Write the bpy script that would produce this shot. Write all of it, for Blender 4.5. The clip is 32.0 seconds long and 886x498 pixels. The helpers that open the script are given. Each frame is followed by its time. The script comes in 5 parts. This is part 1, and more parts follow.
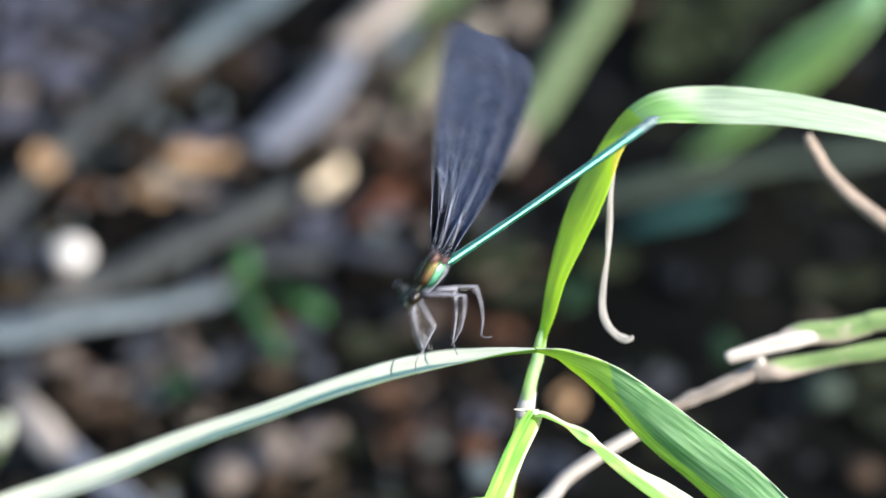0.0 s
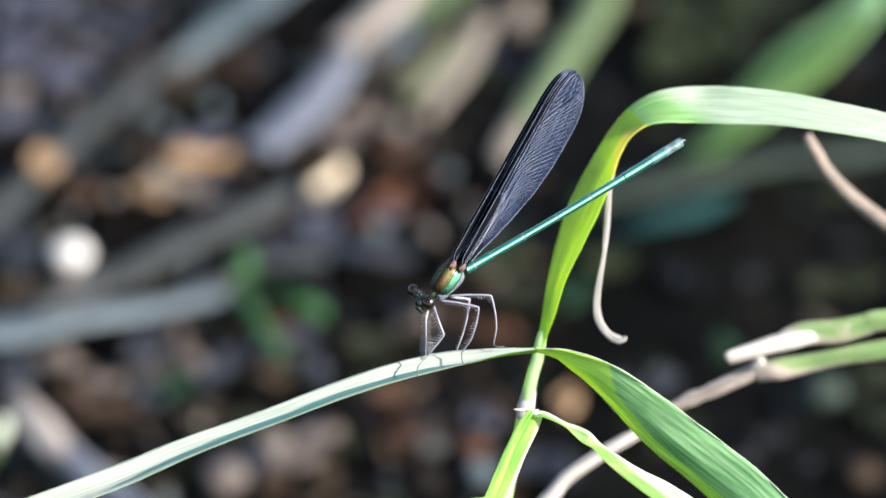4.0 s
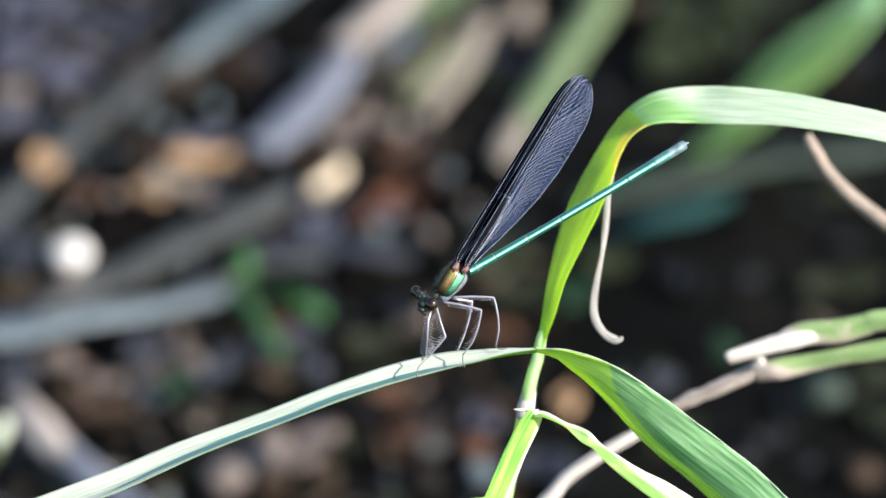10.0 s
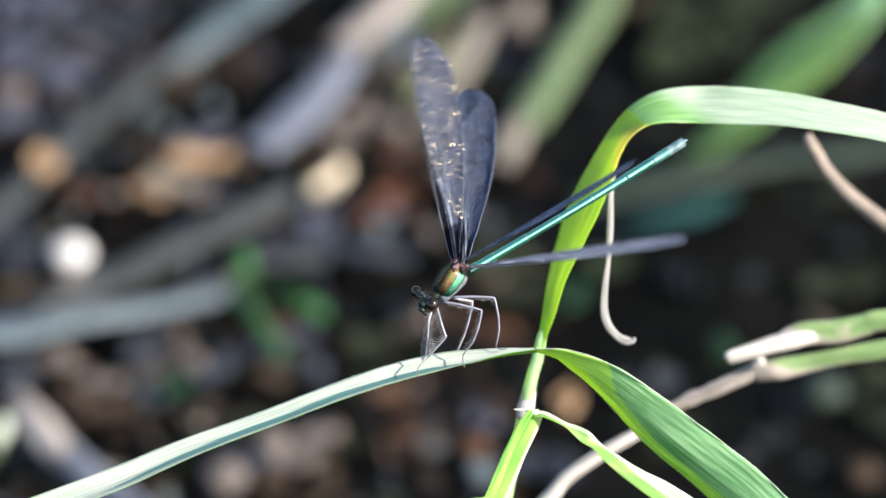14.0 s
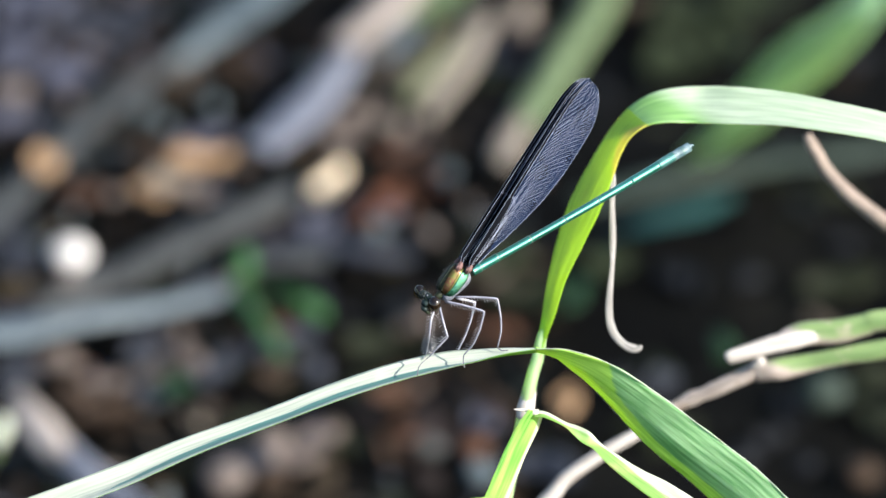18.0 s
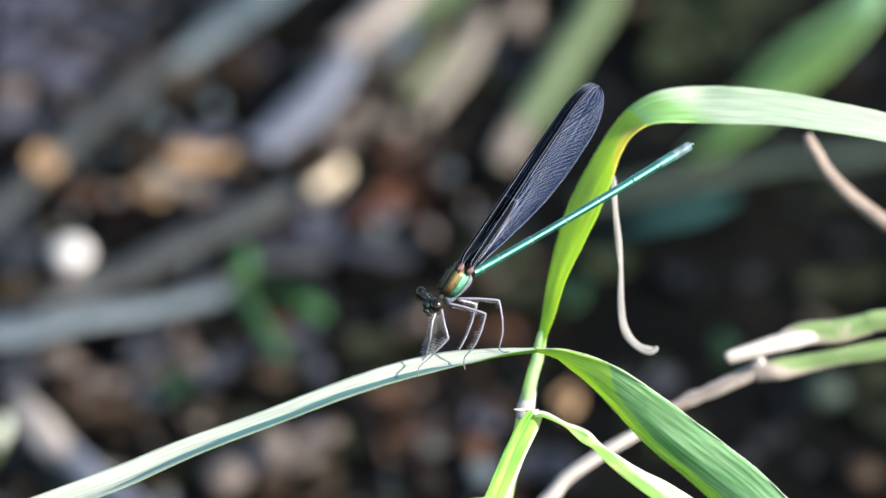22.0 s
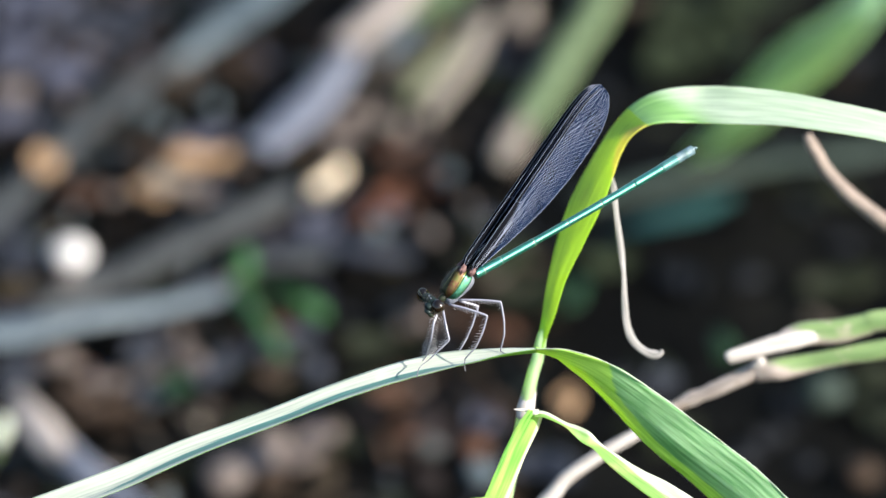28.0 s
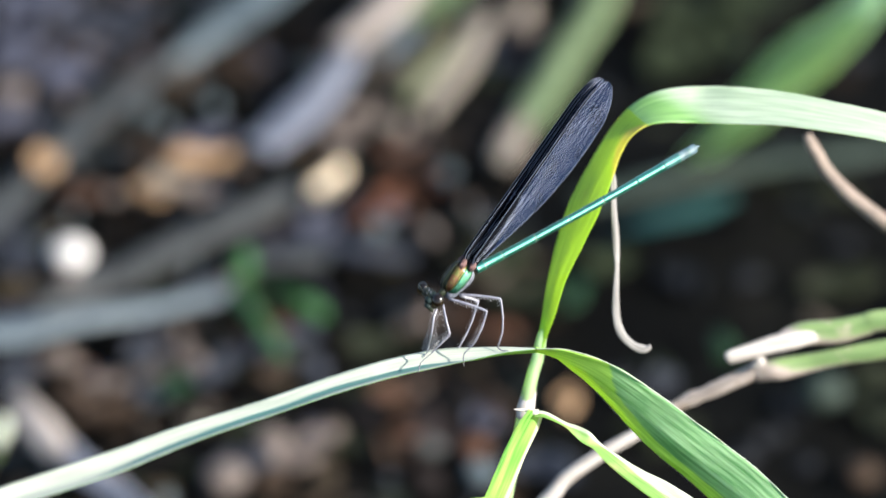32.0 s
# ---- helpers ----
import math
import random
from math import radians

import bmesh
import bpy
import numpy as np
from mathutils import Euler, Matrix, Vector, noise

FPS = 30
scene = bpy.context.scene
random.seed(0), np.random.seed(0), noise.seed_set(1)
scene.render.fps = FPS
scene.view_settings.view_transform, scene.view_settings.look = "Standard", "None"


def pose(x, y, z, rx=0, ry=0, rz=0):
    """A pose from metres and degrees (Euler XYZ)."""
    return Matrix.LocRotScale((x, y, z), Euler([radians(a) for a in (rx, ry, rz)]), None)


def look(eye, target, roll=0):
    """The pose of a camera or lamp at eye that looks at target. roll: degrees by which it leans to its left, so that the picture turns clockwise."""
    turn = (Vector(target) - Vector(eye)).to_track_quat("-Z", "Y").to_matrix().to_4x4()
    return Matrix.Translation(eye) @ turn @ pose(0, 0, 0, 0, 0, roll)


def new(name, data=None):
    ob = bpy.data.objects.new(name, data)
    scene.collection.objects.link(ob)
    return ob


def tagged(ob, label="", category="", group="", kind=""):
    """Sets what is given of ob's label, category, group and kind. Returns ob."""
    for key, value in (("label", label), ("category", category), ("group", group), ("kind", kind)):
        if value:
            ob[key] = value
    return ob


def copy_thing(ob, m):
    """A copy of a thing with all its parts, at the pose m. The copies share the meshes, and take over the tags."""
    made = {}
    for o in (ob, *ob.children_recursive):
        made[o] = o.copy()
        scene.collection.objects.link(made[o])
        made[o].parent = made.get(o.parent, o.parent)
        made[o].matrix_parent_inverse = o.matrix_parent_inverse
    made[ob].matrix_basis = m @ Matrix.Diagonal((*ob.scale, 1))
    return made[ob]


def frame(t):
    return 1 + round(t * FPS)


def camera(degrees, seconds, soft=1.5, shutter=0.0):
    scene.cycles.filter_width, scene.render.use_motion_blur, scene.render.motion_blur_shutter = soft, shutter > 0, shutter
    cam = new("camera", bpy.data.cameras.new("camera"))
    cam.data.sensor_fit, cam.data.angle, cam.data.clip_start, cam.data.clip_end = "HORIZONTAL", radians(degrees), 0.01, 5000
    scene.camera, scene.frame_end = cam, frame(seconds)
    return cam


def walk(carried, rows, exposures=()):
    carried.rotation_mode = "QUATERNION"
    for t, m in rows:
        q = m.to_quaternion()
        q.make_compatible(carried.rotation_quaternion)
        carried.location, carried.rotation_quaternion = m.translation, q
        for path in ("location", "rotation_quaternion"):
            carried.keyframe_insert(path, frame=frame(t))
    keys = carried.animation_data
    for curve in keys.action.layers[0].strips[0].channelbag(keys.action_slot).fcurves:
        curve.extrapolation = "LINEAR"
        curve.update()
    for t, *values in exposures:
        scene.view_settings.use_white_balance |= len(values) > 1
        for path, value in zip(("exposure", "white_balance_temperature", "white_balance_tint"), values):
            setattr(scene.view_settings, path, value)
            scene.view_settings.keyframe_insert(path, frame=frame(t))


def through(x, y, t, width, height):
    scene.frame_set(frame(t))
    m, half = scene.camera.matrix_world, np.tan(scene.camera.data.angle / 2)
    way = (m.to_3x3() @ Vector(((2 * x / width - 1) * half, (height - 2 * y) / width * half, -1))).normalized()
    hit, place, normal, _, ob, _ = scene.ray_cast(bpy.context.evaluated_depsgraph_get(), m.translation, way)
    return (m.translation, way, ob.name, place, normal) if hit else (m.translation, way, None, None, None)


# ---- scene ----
# A damselfly rests on an arched grass leaf about 25 cm above a littered bank; a long lens stands 1.2 m away.
TILT = 25
VIEW = pose(0, 0, 0.25, -TILT)      # sheet axes: x along the perch, y away from the lens, z up across the view


def sheet(v):
    """Millimetres on the sheet axes, as metres."""
    return Vector(v[:3]) / 1000


cam = camera(7.476, 32.0, soft=1.5, shutter=0.7)
cam.data.dof.use_dof = True
cam.data.dof.focus_distance = 1.203
cam.data.dof.aperture_fstop = 13.5
eye = VIEW @ Vector((0, -1.2, 0))
stand = look(eye, VIEW @ Vector((0, 0, 0)))
walk(cam, [(0, stand), (32, stand)])

# ---- light ----
to_sun = (VIEW.to_3x3() @ Vector((0.77, -0.58, 0.27))).normalized()
world = bpy.data.worlds.new("world")
scene.world = world
world.use_nodes = True
wn = world.node_tree.nodes
sky = wn.new("ShaderNodeTexSky")
sky.sky_type, sky.sun_disc = "NISHITA", False
sky.sun_elevation = math.asin(to_sun.z)
sky.sun_rotation = math.atan2(to_sun.x, to_sun.y)
wn["Background"].inputs["Strength"].default_value = 0.112
world.node_tree.links.new(sky.outputs[0], wn["Background"].inputs[0])
sun = new("sun", bpy.data.lights.new("sun", "SUN"))
sun.data.energy, sun.data.angle, sun.data.color = 4.7, radians(0.53), (1.0, 0.95, 0.87)
sun.matrix_world = Matrix.Translation((0, 0, 3)) @ to_sun.to_track_quat("Z", "Y").to_matrix().to_4x4()
scene.view_settings.exposure = 1.4


# ---- materials ----
def material(name):
    m = bpy.data.materials.new(name)
    m.use_nodes = True
    return m, m.node_tree.nodes, m.node_tree.links, m.node_tree.nodes["Principled BSDF"]


def ramp(nodes, stops):
    r = nodes.new("ShaderNodeValToRGB")
    while len(r.color_ramp.elements) < len(stops):
        r.color_ramp.elements.new(0.5)
    for e, (p, c) in zip(r.color_ramp.elements, stops):
        e.position, e.color = p, (*c, 1)
    return r


def surface(name, stops, scale, rough=0.6, metal=0.0, bump=0.3, fine=6.0, spec=0.5, dist=0.0004):
    """Two scales of noise run through a ramp of colours, with a relief of the finer one."""
    m, n, l, b = material(name)
    co = n.new("ShaderNodeTexCoord")
    big, small = n.new("ShaderNodeTexNoise"), n.new("ShaderNodeTexNoise")
    big.inputs["Scale"].default_value, small.inputs["Scale"].default_value = scale, scale * fine
    small.inputs["Detail"].default_value = 6
    add = n.new("ShaderNodeMath")
    add.operation = "MULTIPLY_ADD"
    add.inputs[1].default_value = 0.45
    l.new(co.outputs["Object"], big.inputs["Vector"])
    l.new(co.outputs["Object"], small.inputs["Vector"])
    l.new(small.outputs["Fac"], add.inputs[0])
    half = n.new("ShaderNodeMath")
    half.operation = "MULTIPLY"
    half.inputs[1].default_value = 0.55
    l.new(big.outputs["Fac"], half.inputs[0])
    l.new(half.outputs[0], add.inputs[2])
    r = ramp(n, stops)
    l.new(add.outputs[0], r.inputs[0])
    l.new(r.outputs[0], b.inputs["Base Color"])
    bp = n.new("ShaderNodeBump")
    bp.inputs["Strength"].default_value, bp.inputs["Distance"].default_value = bump, dist
    l.new(small.outputs["Fac"], bp.inputs["Height"])
    l.new(bp.outputs[0], b.inputs["Normal"])
    b.inputs["Roughness"].default_value, b.inputs["Metallic"].default_value = rough, metal
    b.inputs["Specular IOR Level"].default_value = spec
    return m


def leaf_material(name, dark, light, through, rough=0.46, spec=0.8, share=0.45, lines=46, dry=None, dry_amount=0.0, zone=None, blotch=180):
    """Grass blade: fine parallel ribs along the length, blotches, gloss above and light shining through.
    zone: a band coloured apart, for pigment and for painted light and shade: (dark, light, through, soft, rows of cm
    along, lower and upper edge 0 to 1)."""
    m, n, l, b = material(name)
    uv = n.new("ShaderNodeUVMap")
    sep = n.new("ShaderNodeSeparateXYZ")
    l.new(uv.outputs[0], sep.inputs[0])
    rib = n.new("ShaderNodeMath")
    rib.operation = "MULTIPLY"
    rib.inputs[1].default_value = lines
    l.new(sep.outputs[0], rib.inputs[0])
    lng = n.new("ShaderNodeMath")
    lng.operation = "MULTIPLY"
    lng.inputs[1].default_value = 1.6
    l.new(sep.outputs[1], lng.inputs[0])
    com = n.new("ShaderNodeCombineXYZ")
    l.new(rib.outputs[0], com.inputs[0])
    l.new(lng.outputs[0], com.inputs[1])
    streak = n.new("ShaderNodeTexNoise")
    streak.inputs["Scale"].default_value, streak.inputs["Detail"].default_value = 0.5, 4
    l.new(com.outputs[0], streak.inputs["Vector"])
    co = n.new("ShaderNodeTexCoord")
    blot = n.new("ShaderNodeTexNoise")
    blot.inputs["Scale"].default_value, blot.inputs["Detail"].default_value = blotch, 4
    l.new(co.outputs["Object"], blot.inputs["Vector"])
    r = ramp(n, [(0.32, dark), (0.66, light)])
    l.new(streak.outputs["Fac"], r.inputs[0])
    mix = n.new("ShaderNodeMix")
    mix.data_type = "RGBA"
    mix.inputs[7].default_value = (*(dry or light), 1)
    br = ramp(n, [(0.62 - dry_amount, (0, 0, 0)), (0.78 - dry_amount, (1, 1, 1))])
    l.new(blot.outputs["Fac"], br.inputs[0])
    l.new(br.outputs[0], mix.inputs[0])
    l.new(r.outputs[0], mix.inputs[6])
    tone = mix.outputs[2]
    glow = None
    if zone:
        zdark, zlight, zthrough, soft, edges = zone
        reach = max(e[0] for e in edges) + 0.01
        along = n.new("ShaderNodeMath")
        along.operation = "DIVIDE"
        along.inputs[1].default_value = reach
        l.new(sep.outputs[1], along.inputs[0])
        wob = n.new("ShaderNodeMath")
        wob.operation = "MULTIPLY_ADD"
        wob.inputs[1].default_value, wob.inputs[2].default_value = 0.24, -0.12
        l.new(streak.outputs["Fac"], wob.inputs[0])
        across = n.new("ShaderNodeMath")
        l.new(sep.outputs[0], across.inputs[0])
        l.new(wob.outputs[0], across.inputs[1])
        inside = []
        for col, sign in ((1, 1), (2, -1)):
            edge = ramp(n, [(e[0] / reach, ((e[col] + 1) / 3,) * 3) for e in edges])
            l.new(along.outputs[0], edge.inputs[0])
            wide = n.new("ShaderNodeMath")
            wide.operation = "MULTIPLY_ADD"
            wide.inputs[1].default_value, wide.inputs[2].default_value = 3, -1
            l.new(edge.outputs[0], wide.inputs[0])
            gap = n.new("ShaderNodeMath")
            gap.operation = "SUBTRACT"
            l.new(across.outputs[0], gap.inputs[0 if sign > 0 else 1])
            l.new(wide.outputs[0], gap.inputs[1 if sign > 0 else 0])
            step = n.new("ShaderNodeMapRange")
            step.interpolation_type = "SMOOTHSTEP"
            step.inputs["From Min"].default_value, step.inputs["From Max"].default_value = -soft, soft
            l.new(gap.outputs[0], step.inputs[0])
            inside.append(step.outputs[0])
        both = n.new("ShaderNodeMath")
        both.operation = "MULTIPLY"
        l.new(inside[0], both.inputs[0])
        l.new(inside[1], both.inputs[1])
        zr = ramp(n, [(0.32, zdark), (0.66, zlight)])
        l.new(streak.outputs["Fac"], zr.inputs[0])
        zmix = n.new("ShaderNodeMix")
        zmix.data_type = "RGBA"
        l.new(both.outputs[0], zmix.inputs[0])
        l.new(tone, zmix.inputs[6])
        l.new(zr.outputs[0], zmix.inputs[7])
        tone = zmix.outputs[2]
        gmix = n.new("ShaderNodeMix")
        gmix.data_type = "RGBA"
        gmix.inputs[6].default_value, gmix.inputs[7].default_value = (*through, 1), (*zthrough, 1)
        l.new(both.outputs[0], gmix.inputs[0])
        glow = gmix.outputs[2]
    l.new(tone, b.inputs["Base Color"])
    bp = n.new("ShaderNodeBump")
    bp.inputs["Strength"].default_value, bp.inputs["Distance"].default_value = 0.30, 0.00025
    l.new(streak.outputs["Fac"], bp.inputs["Height"])
    l.new(bp.outputs[0], b.inputs["Normal"])
    b.inputs["Roughness"].default_value, b.inputs["Specular IOR Level"].default_value = rough, spec
    tr = n.new("ShaderNodeBsdfTranslucent")
    tint = n.new("ShaderNodeMix")
    tint.data_type, tint.blend_type = "RGBA", "MULTIPLY"
    tint.inputs[0].default_value = 0.55
    tint.inputs[6].default_value = (*through, 1)
    if glow:
        l.new(glow, tint.inputs[6])
    bright = ramp(n, [(0.3, (0.45, 0.5, 0.4)), (0.7, (1, 1, 1))])
    l.new(streak.outputs["Fac"], bright.inputs[0])
    l.new(bright.outputs[0], tint.inputs[7])
    l.new(tint.outputs[2], tr.inputs[0])
    sh = n.new("ShaderNodeMixShader")
    sh.inputs[0].default_value = share
    l.new(b.outputs[0], sh.inputs[1])
    l.new(tr.outputs[0], sh.inputs[2])
    l.new(sh.outputs[0], n["Material Output"].inputs[0])
    return m


GREEN = leaf_material("grass_green", (0.08, 0.23, 0.11), (0.20, 0.42, 0.21), (0.66, 1.0, 0.13), share=0.64, lines=70, dry=(0.30, 0.26, 0.10), dry_amount=0.0)
GREEN_STEM = leaf_material("grass_stem", (0.28, 0.42, 0.20), (0.52, 0.64, 0.40), (0.7, 1.0, 0.25), share=0.45, lines=14)
REED_GREYGREEN = surface("reed_greygreen", [(0.35, (0.010, 0.018, 0.014)), (0.65, (0.028, 0.042, 0.033))], 45, rough=0.6, spec=0.2)
GREEN_FAR = leaf_material("grass_far", (0.29, 0.52, 0.32), (0.48, 0.74, 0.50), (0.8, 1.0, 0.55), rough=0.5, share=0.52)
STRAW = leaf_material("straw", (0.29, 0.248, 0.225), (0.66, 0.62, 0.585), (0.4, 0.3, 0.2), rough=0.6, spec=0.3, share=0.15, lines=20, dry=(0.30, 0.22, 0.16), dry_amount=0.03)
STRAW_DULL = leaf_material("straw_dull", (0.16, 0.135, 0.122), (0.44, 0.38, 0.345), (0.4, 0.3, 0.2), rough=0.6, spec=0.3, share=0.15, lines=12, dry=(0.17, 0.12, 0.08), dry_amount=0.08, blotch=400)
DRY_TIP = leaf_material("dry_tip", (0.16, 0.152, 0.145), (0.36, 0.345, 0.33), (0.4, 0.37, 0.34), rough=0.6, spec=0.3, share=0.2, lines=10)
TWIG = surface("twig_brown", [(0.3, (0.15, 0.115, 0.092)), (0.7, (0.31, 0.245, 0.20))], 300, rough=0.7, bump=0.4)
STRAW_GREEN = leaf_material("straw_green", (0.13, 0.22, 0.08), (0.24, 0.34, 0.14), (0.3, 0.4, 0.12), rough=0.5, spec=0.4, share=0.2, lines=20, dry=(0.5, 0.4, 0.34), dry_amount=0.04,
                            zone=((0.30, 0.24, 0.21), (0.54, 0.46, 0.42), (0.4, 0.3, 0.2), 0.08, [(0, 0.0, 1.2), (0.3, 0.34, 0.9), (0.7, 0.45, 0.70), (1.5, 0.46, 0.60), (2.2, 0.47, 0.56), (4, 0.5, 0.52)]))
# litter tones carry painted light: blue-grey for shade, cream for sun flecks
REED_GREY = surface("reed_grey", [(0.35, (0.030, 0.043, 0.052)), (0.65, (0.125, 0.155, 0.170))], 45, rough=0.55, spec=0.2)
REED_PALE = surface("reed_pale", [(0.35, (0.09, 0.082, 0.066)), (0.65, (0.29, 0.245, 0.205))], 45, rough=0.55, spec=0.2)
REED_LILAC = surface("reed_lilac", [(0.35, (0.09, 0.098, 0.125)), (0.65, (0.185, 0.195, 0.235))], 45, rough=0.5, spec=0.2)
REED_BLEACHED = surface("reed_bleached", [(0.35, (0.17, 0.145, 0.128)), (0.65, (0.36, 0.315, 0.285))], 45, rough=0.55, spec=0.2)
# near-black tone, chiefly for litter where shade covers the bank's right side
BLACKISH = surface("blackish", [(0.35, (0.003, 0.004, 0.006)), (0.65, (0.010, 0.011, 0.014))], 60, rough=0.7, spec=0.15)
REED_OLIVE = surface("reed_olive", [(0.35, (0.036, 0.060, 0.026)), (0.65, (0.14, 0.185, 0.095))], 45, rough=0.6, spec=0.2)
SHADE_VIOLET = surface("shade_violet", [(0.35, (0.030, 0.033, 0.050)), (0.65, (0.080, 0.083, 0.115))], 45, rough=0.6, spec=0.2)
REED_DIM = surface("reed_dim", [(0.35, (0.014, 0.016, 0.018)), (0.65, (0.056, 0.060, 0.060))], 45, rough=0.6, spec=0.2)
LEAF_ORANGE = surface("leaf_orange", [(0.3, (0.17, 0.100, 0.052)), (0.7, (0.38, 0.255, 0.150))], 80, rough=0.6, spec=0.2)
LEAF_RUST = surface("leaf_rust", [(0.3, (0.038, 0.018, 0.011)), (0.7, (0.095, 0.045, 0.026))], 80, rough=0.6, spec=0.2)
LEAF_FOX = surface("leaf_fox", [(0.3, (0.07, 0.024, 0.012)), (0.7, (0.17, 0.066, 0.032))], 80, rough=0.6, spec=0.2)
LEAF_CREAM = surface("leaf_cream", [(0.3, (0.58, 0.45, 0.30)), (0.7, (0.80, 0.68, 0.50))], 80, rough=0.5)
SHELL = surface("pebble_white", [(0.3, (0.46, 0.44, 0.43)), (0.7, (0.66, 0.64, 0.61))], 120, rough=0.45)
REED_STRAW = surface("reed_straw", [(0.35, (0.085, 0.090, 0.052)), (0.65, (0.20, 0.20, 0.125))], 45, rough=0.6, spec=0.2)
REED_SILVER = surface("reed_silver", [(0.35, (0.055, 0.072, 0.084)), (0.65, (0.125, 0.152, 0.170))], 45, rough=0.55, spec=0.2)
SCRAP_BROWN = surface("scrap_brown", [(0.3, (0.014, 0.0085, 0.0055)), (0.7, (0.050, 0.033, 0.022))], 90, rough=0.7, spec=0.15)
SCRAP_SLATE = surface("scrap_slate", [(0.3, (0.013, 0.016, 0.022)), (0.7, (0.040, 0.045, 0.060))], 90, rough=0.7, spec=0.15)
OLIVE_DIM = surface("olive_dim", [(0.3, (0.007, 0.011, 0.005)), (0.7, (0.023, 0.032, 0.015))], 90, rough=0.75, spec=0.12)
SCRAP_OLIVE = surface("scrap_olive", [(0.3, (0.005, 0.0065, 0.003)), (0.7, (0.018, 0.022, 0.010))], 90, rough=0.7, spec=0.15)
PEBBLE_PINK = surface("pebble_pink", [(0.3, (0.066, 0.054, 0.048)), (0.7, (0.140, 0.112, 0.098))], 120, rough=0.6, spec=0.2)
WET = surface("wet_black", [(0.3, (0.006, 0.007, 0.009)), (0.7, (0.02, 0.02, 0.024))], 120, rough=0.15, bump=0.5, spec=0.6, dist=0.001)
# near-black soil colour stands in for a bank lying in shade
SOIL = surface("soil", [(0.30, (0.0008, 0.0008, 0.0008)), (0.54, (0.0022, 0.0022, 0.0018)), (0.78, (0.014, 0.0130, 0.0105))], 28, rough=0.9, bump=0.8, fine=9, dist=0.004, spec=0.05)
LITTER = surface("litter", [(0.3, (0.35, 0.35, 0.35)), (0.7, (1.0, 1.0, 1.0))], 90, rough=0.85, spec=0.06)
crumb = ramp(LITTER.node_tree.nodes, [(0.0, (0.003, 0.003, 0.003)), (0.38, (0.009, 0.008, 0.007)), (0.52, (0.030, 0.019, 0.012)), (0.66, (0.017, 0.021, 0.030)), (0.80, (0.017, 0.023, 0.010)), (0.92, (0.065, 0.047, 0.033)), (1.0, (0.13, 0.11, 0.09))])
crumb_tone, each = LITTER.node_tree.nodes.new("ShaderNodeMix"), LITTER.node_tree.nodes.new("ShaderNodeNewGeometry")
crumb_tone.data_type, crumb_tone.blend_type = "RGBA", "MULTIPLY"
crumb_tone.inputs[0].default_value = 1.0
LITTER.node_tree.links.new(each.outputs["Random Per Island"], crumb.inputs[0])
LITTER.node_tree.links.new(crumb.outputs[0], crumb_tone.inputs[6])
LITTER.node_tree.links.new(LITTER.node_tree.nodes["Principled BSDF"].inputs["Base Color"].links[0].from_socket, crumb_tone.inputs[7])
LITTER.node_tree.links.new(crumb_tone.outputs[2], LITTER.node_tree.nodes["Principled BSDF"].inputs["Base Color"])
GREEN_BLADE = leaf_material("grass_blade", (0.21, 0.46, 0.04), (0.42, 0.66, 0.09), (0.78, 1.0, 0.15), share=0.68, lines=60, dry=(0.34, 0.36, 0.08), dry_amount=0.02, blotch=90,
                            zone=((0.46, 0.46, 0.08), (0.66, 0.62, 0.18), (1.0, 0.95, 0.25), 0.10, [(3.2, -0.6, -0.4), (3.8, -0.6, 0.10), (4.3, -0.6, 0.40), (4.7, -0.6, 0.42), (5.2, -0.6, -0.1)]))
# yellow-green zone paints sun shining through; the greener rest stands for shaded leaf
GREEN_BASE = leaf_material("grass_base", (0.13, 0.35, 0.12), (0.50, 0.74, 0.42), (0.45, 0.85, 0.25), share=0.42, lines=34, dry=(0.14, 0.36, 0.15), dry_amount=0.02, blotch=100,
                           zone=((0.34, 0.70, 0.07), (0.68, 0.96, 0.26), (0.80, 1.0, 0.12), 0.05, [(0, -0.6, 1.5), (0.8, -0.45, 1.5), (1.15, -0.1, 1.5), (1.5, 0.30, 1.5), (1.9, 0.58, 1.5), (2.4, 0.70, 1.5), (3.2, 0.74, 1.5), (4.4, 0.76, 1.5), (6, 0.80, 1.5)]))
GREEN_STREAKED = leaf_material("grass_streaked", (0.05, 0.26, 0.03), (0.38, 0.64, 0.14), (0.72, 1.0, 0.15), share=0.45, lines=16, dry=(0.40, 0.28, 0.12), dry_amount=0.05, blotch=260,
                               zone=((0.60, 0.62, 0.44), (0.80, 0.82, 0.66), (0.9, 1.0, 0.5), 0.06, [(20, -0.6, 0.10), (22.5, -0.6, 0.16), (23.6, -0.6, 0.12), (24.2, -0.5, 0.2)]))
# white zone: glare on the sunlit lower stretch, painted into the colour
GREEN_TWISTED = leaf_material("grass_twisted", (0.10, 0.30, 0.07), (0.36, 0.54, 0.18), (0.80, 1.0, 0.22), share=0.50, lines=30, dry=(0.55, 0.48, 0.26), dry_amount=0.05, blotch=220,
                              zone=((0.62, 0.66, 0.52), (0.82, 0.85, 0.75), (0.9, 1.0, 0.6), 0.10, [(0, 0.55, 1.5), (0.9, 0.72, 1.5), (1.5, 0.86, 1.5), (2.0, 0.76, 1.5), (2.6, 0.55, 1.5), (4, 0.4, 1.5)]))
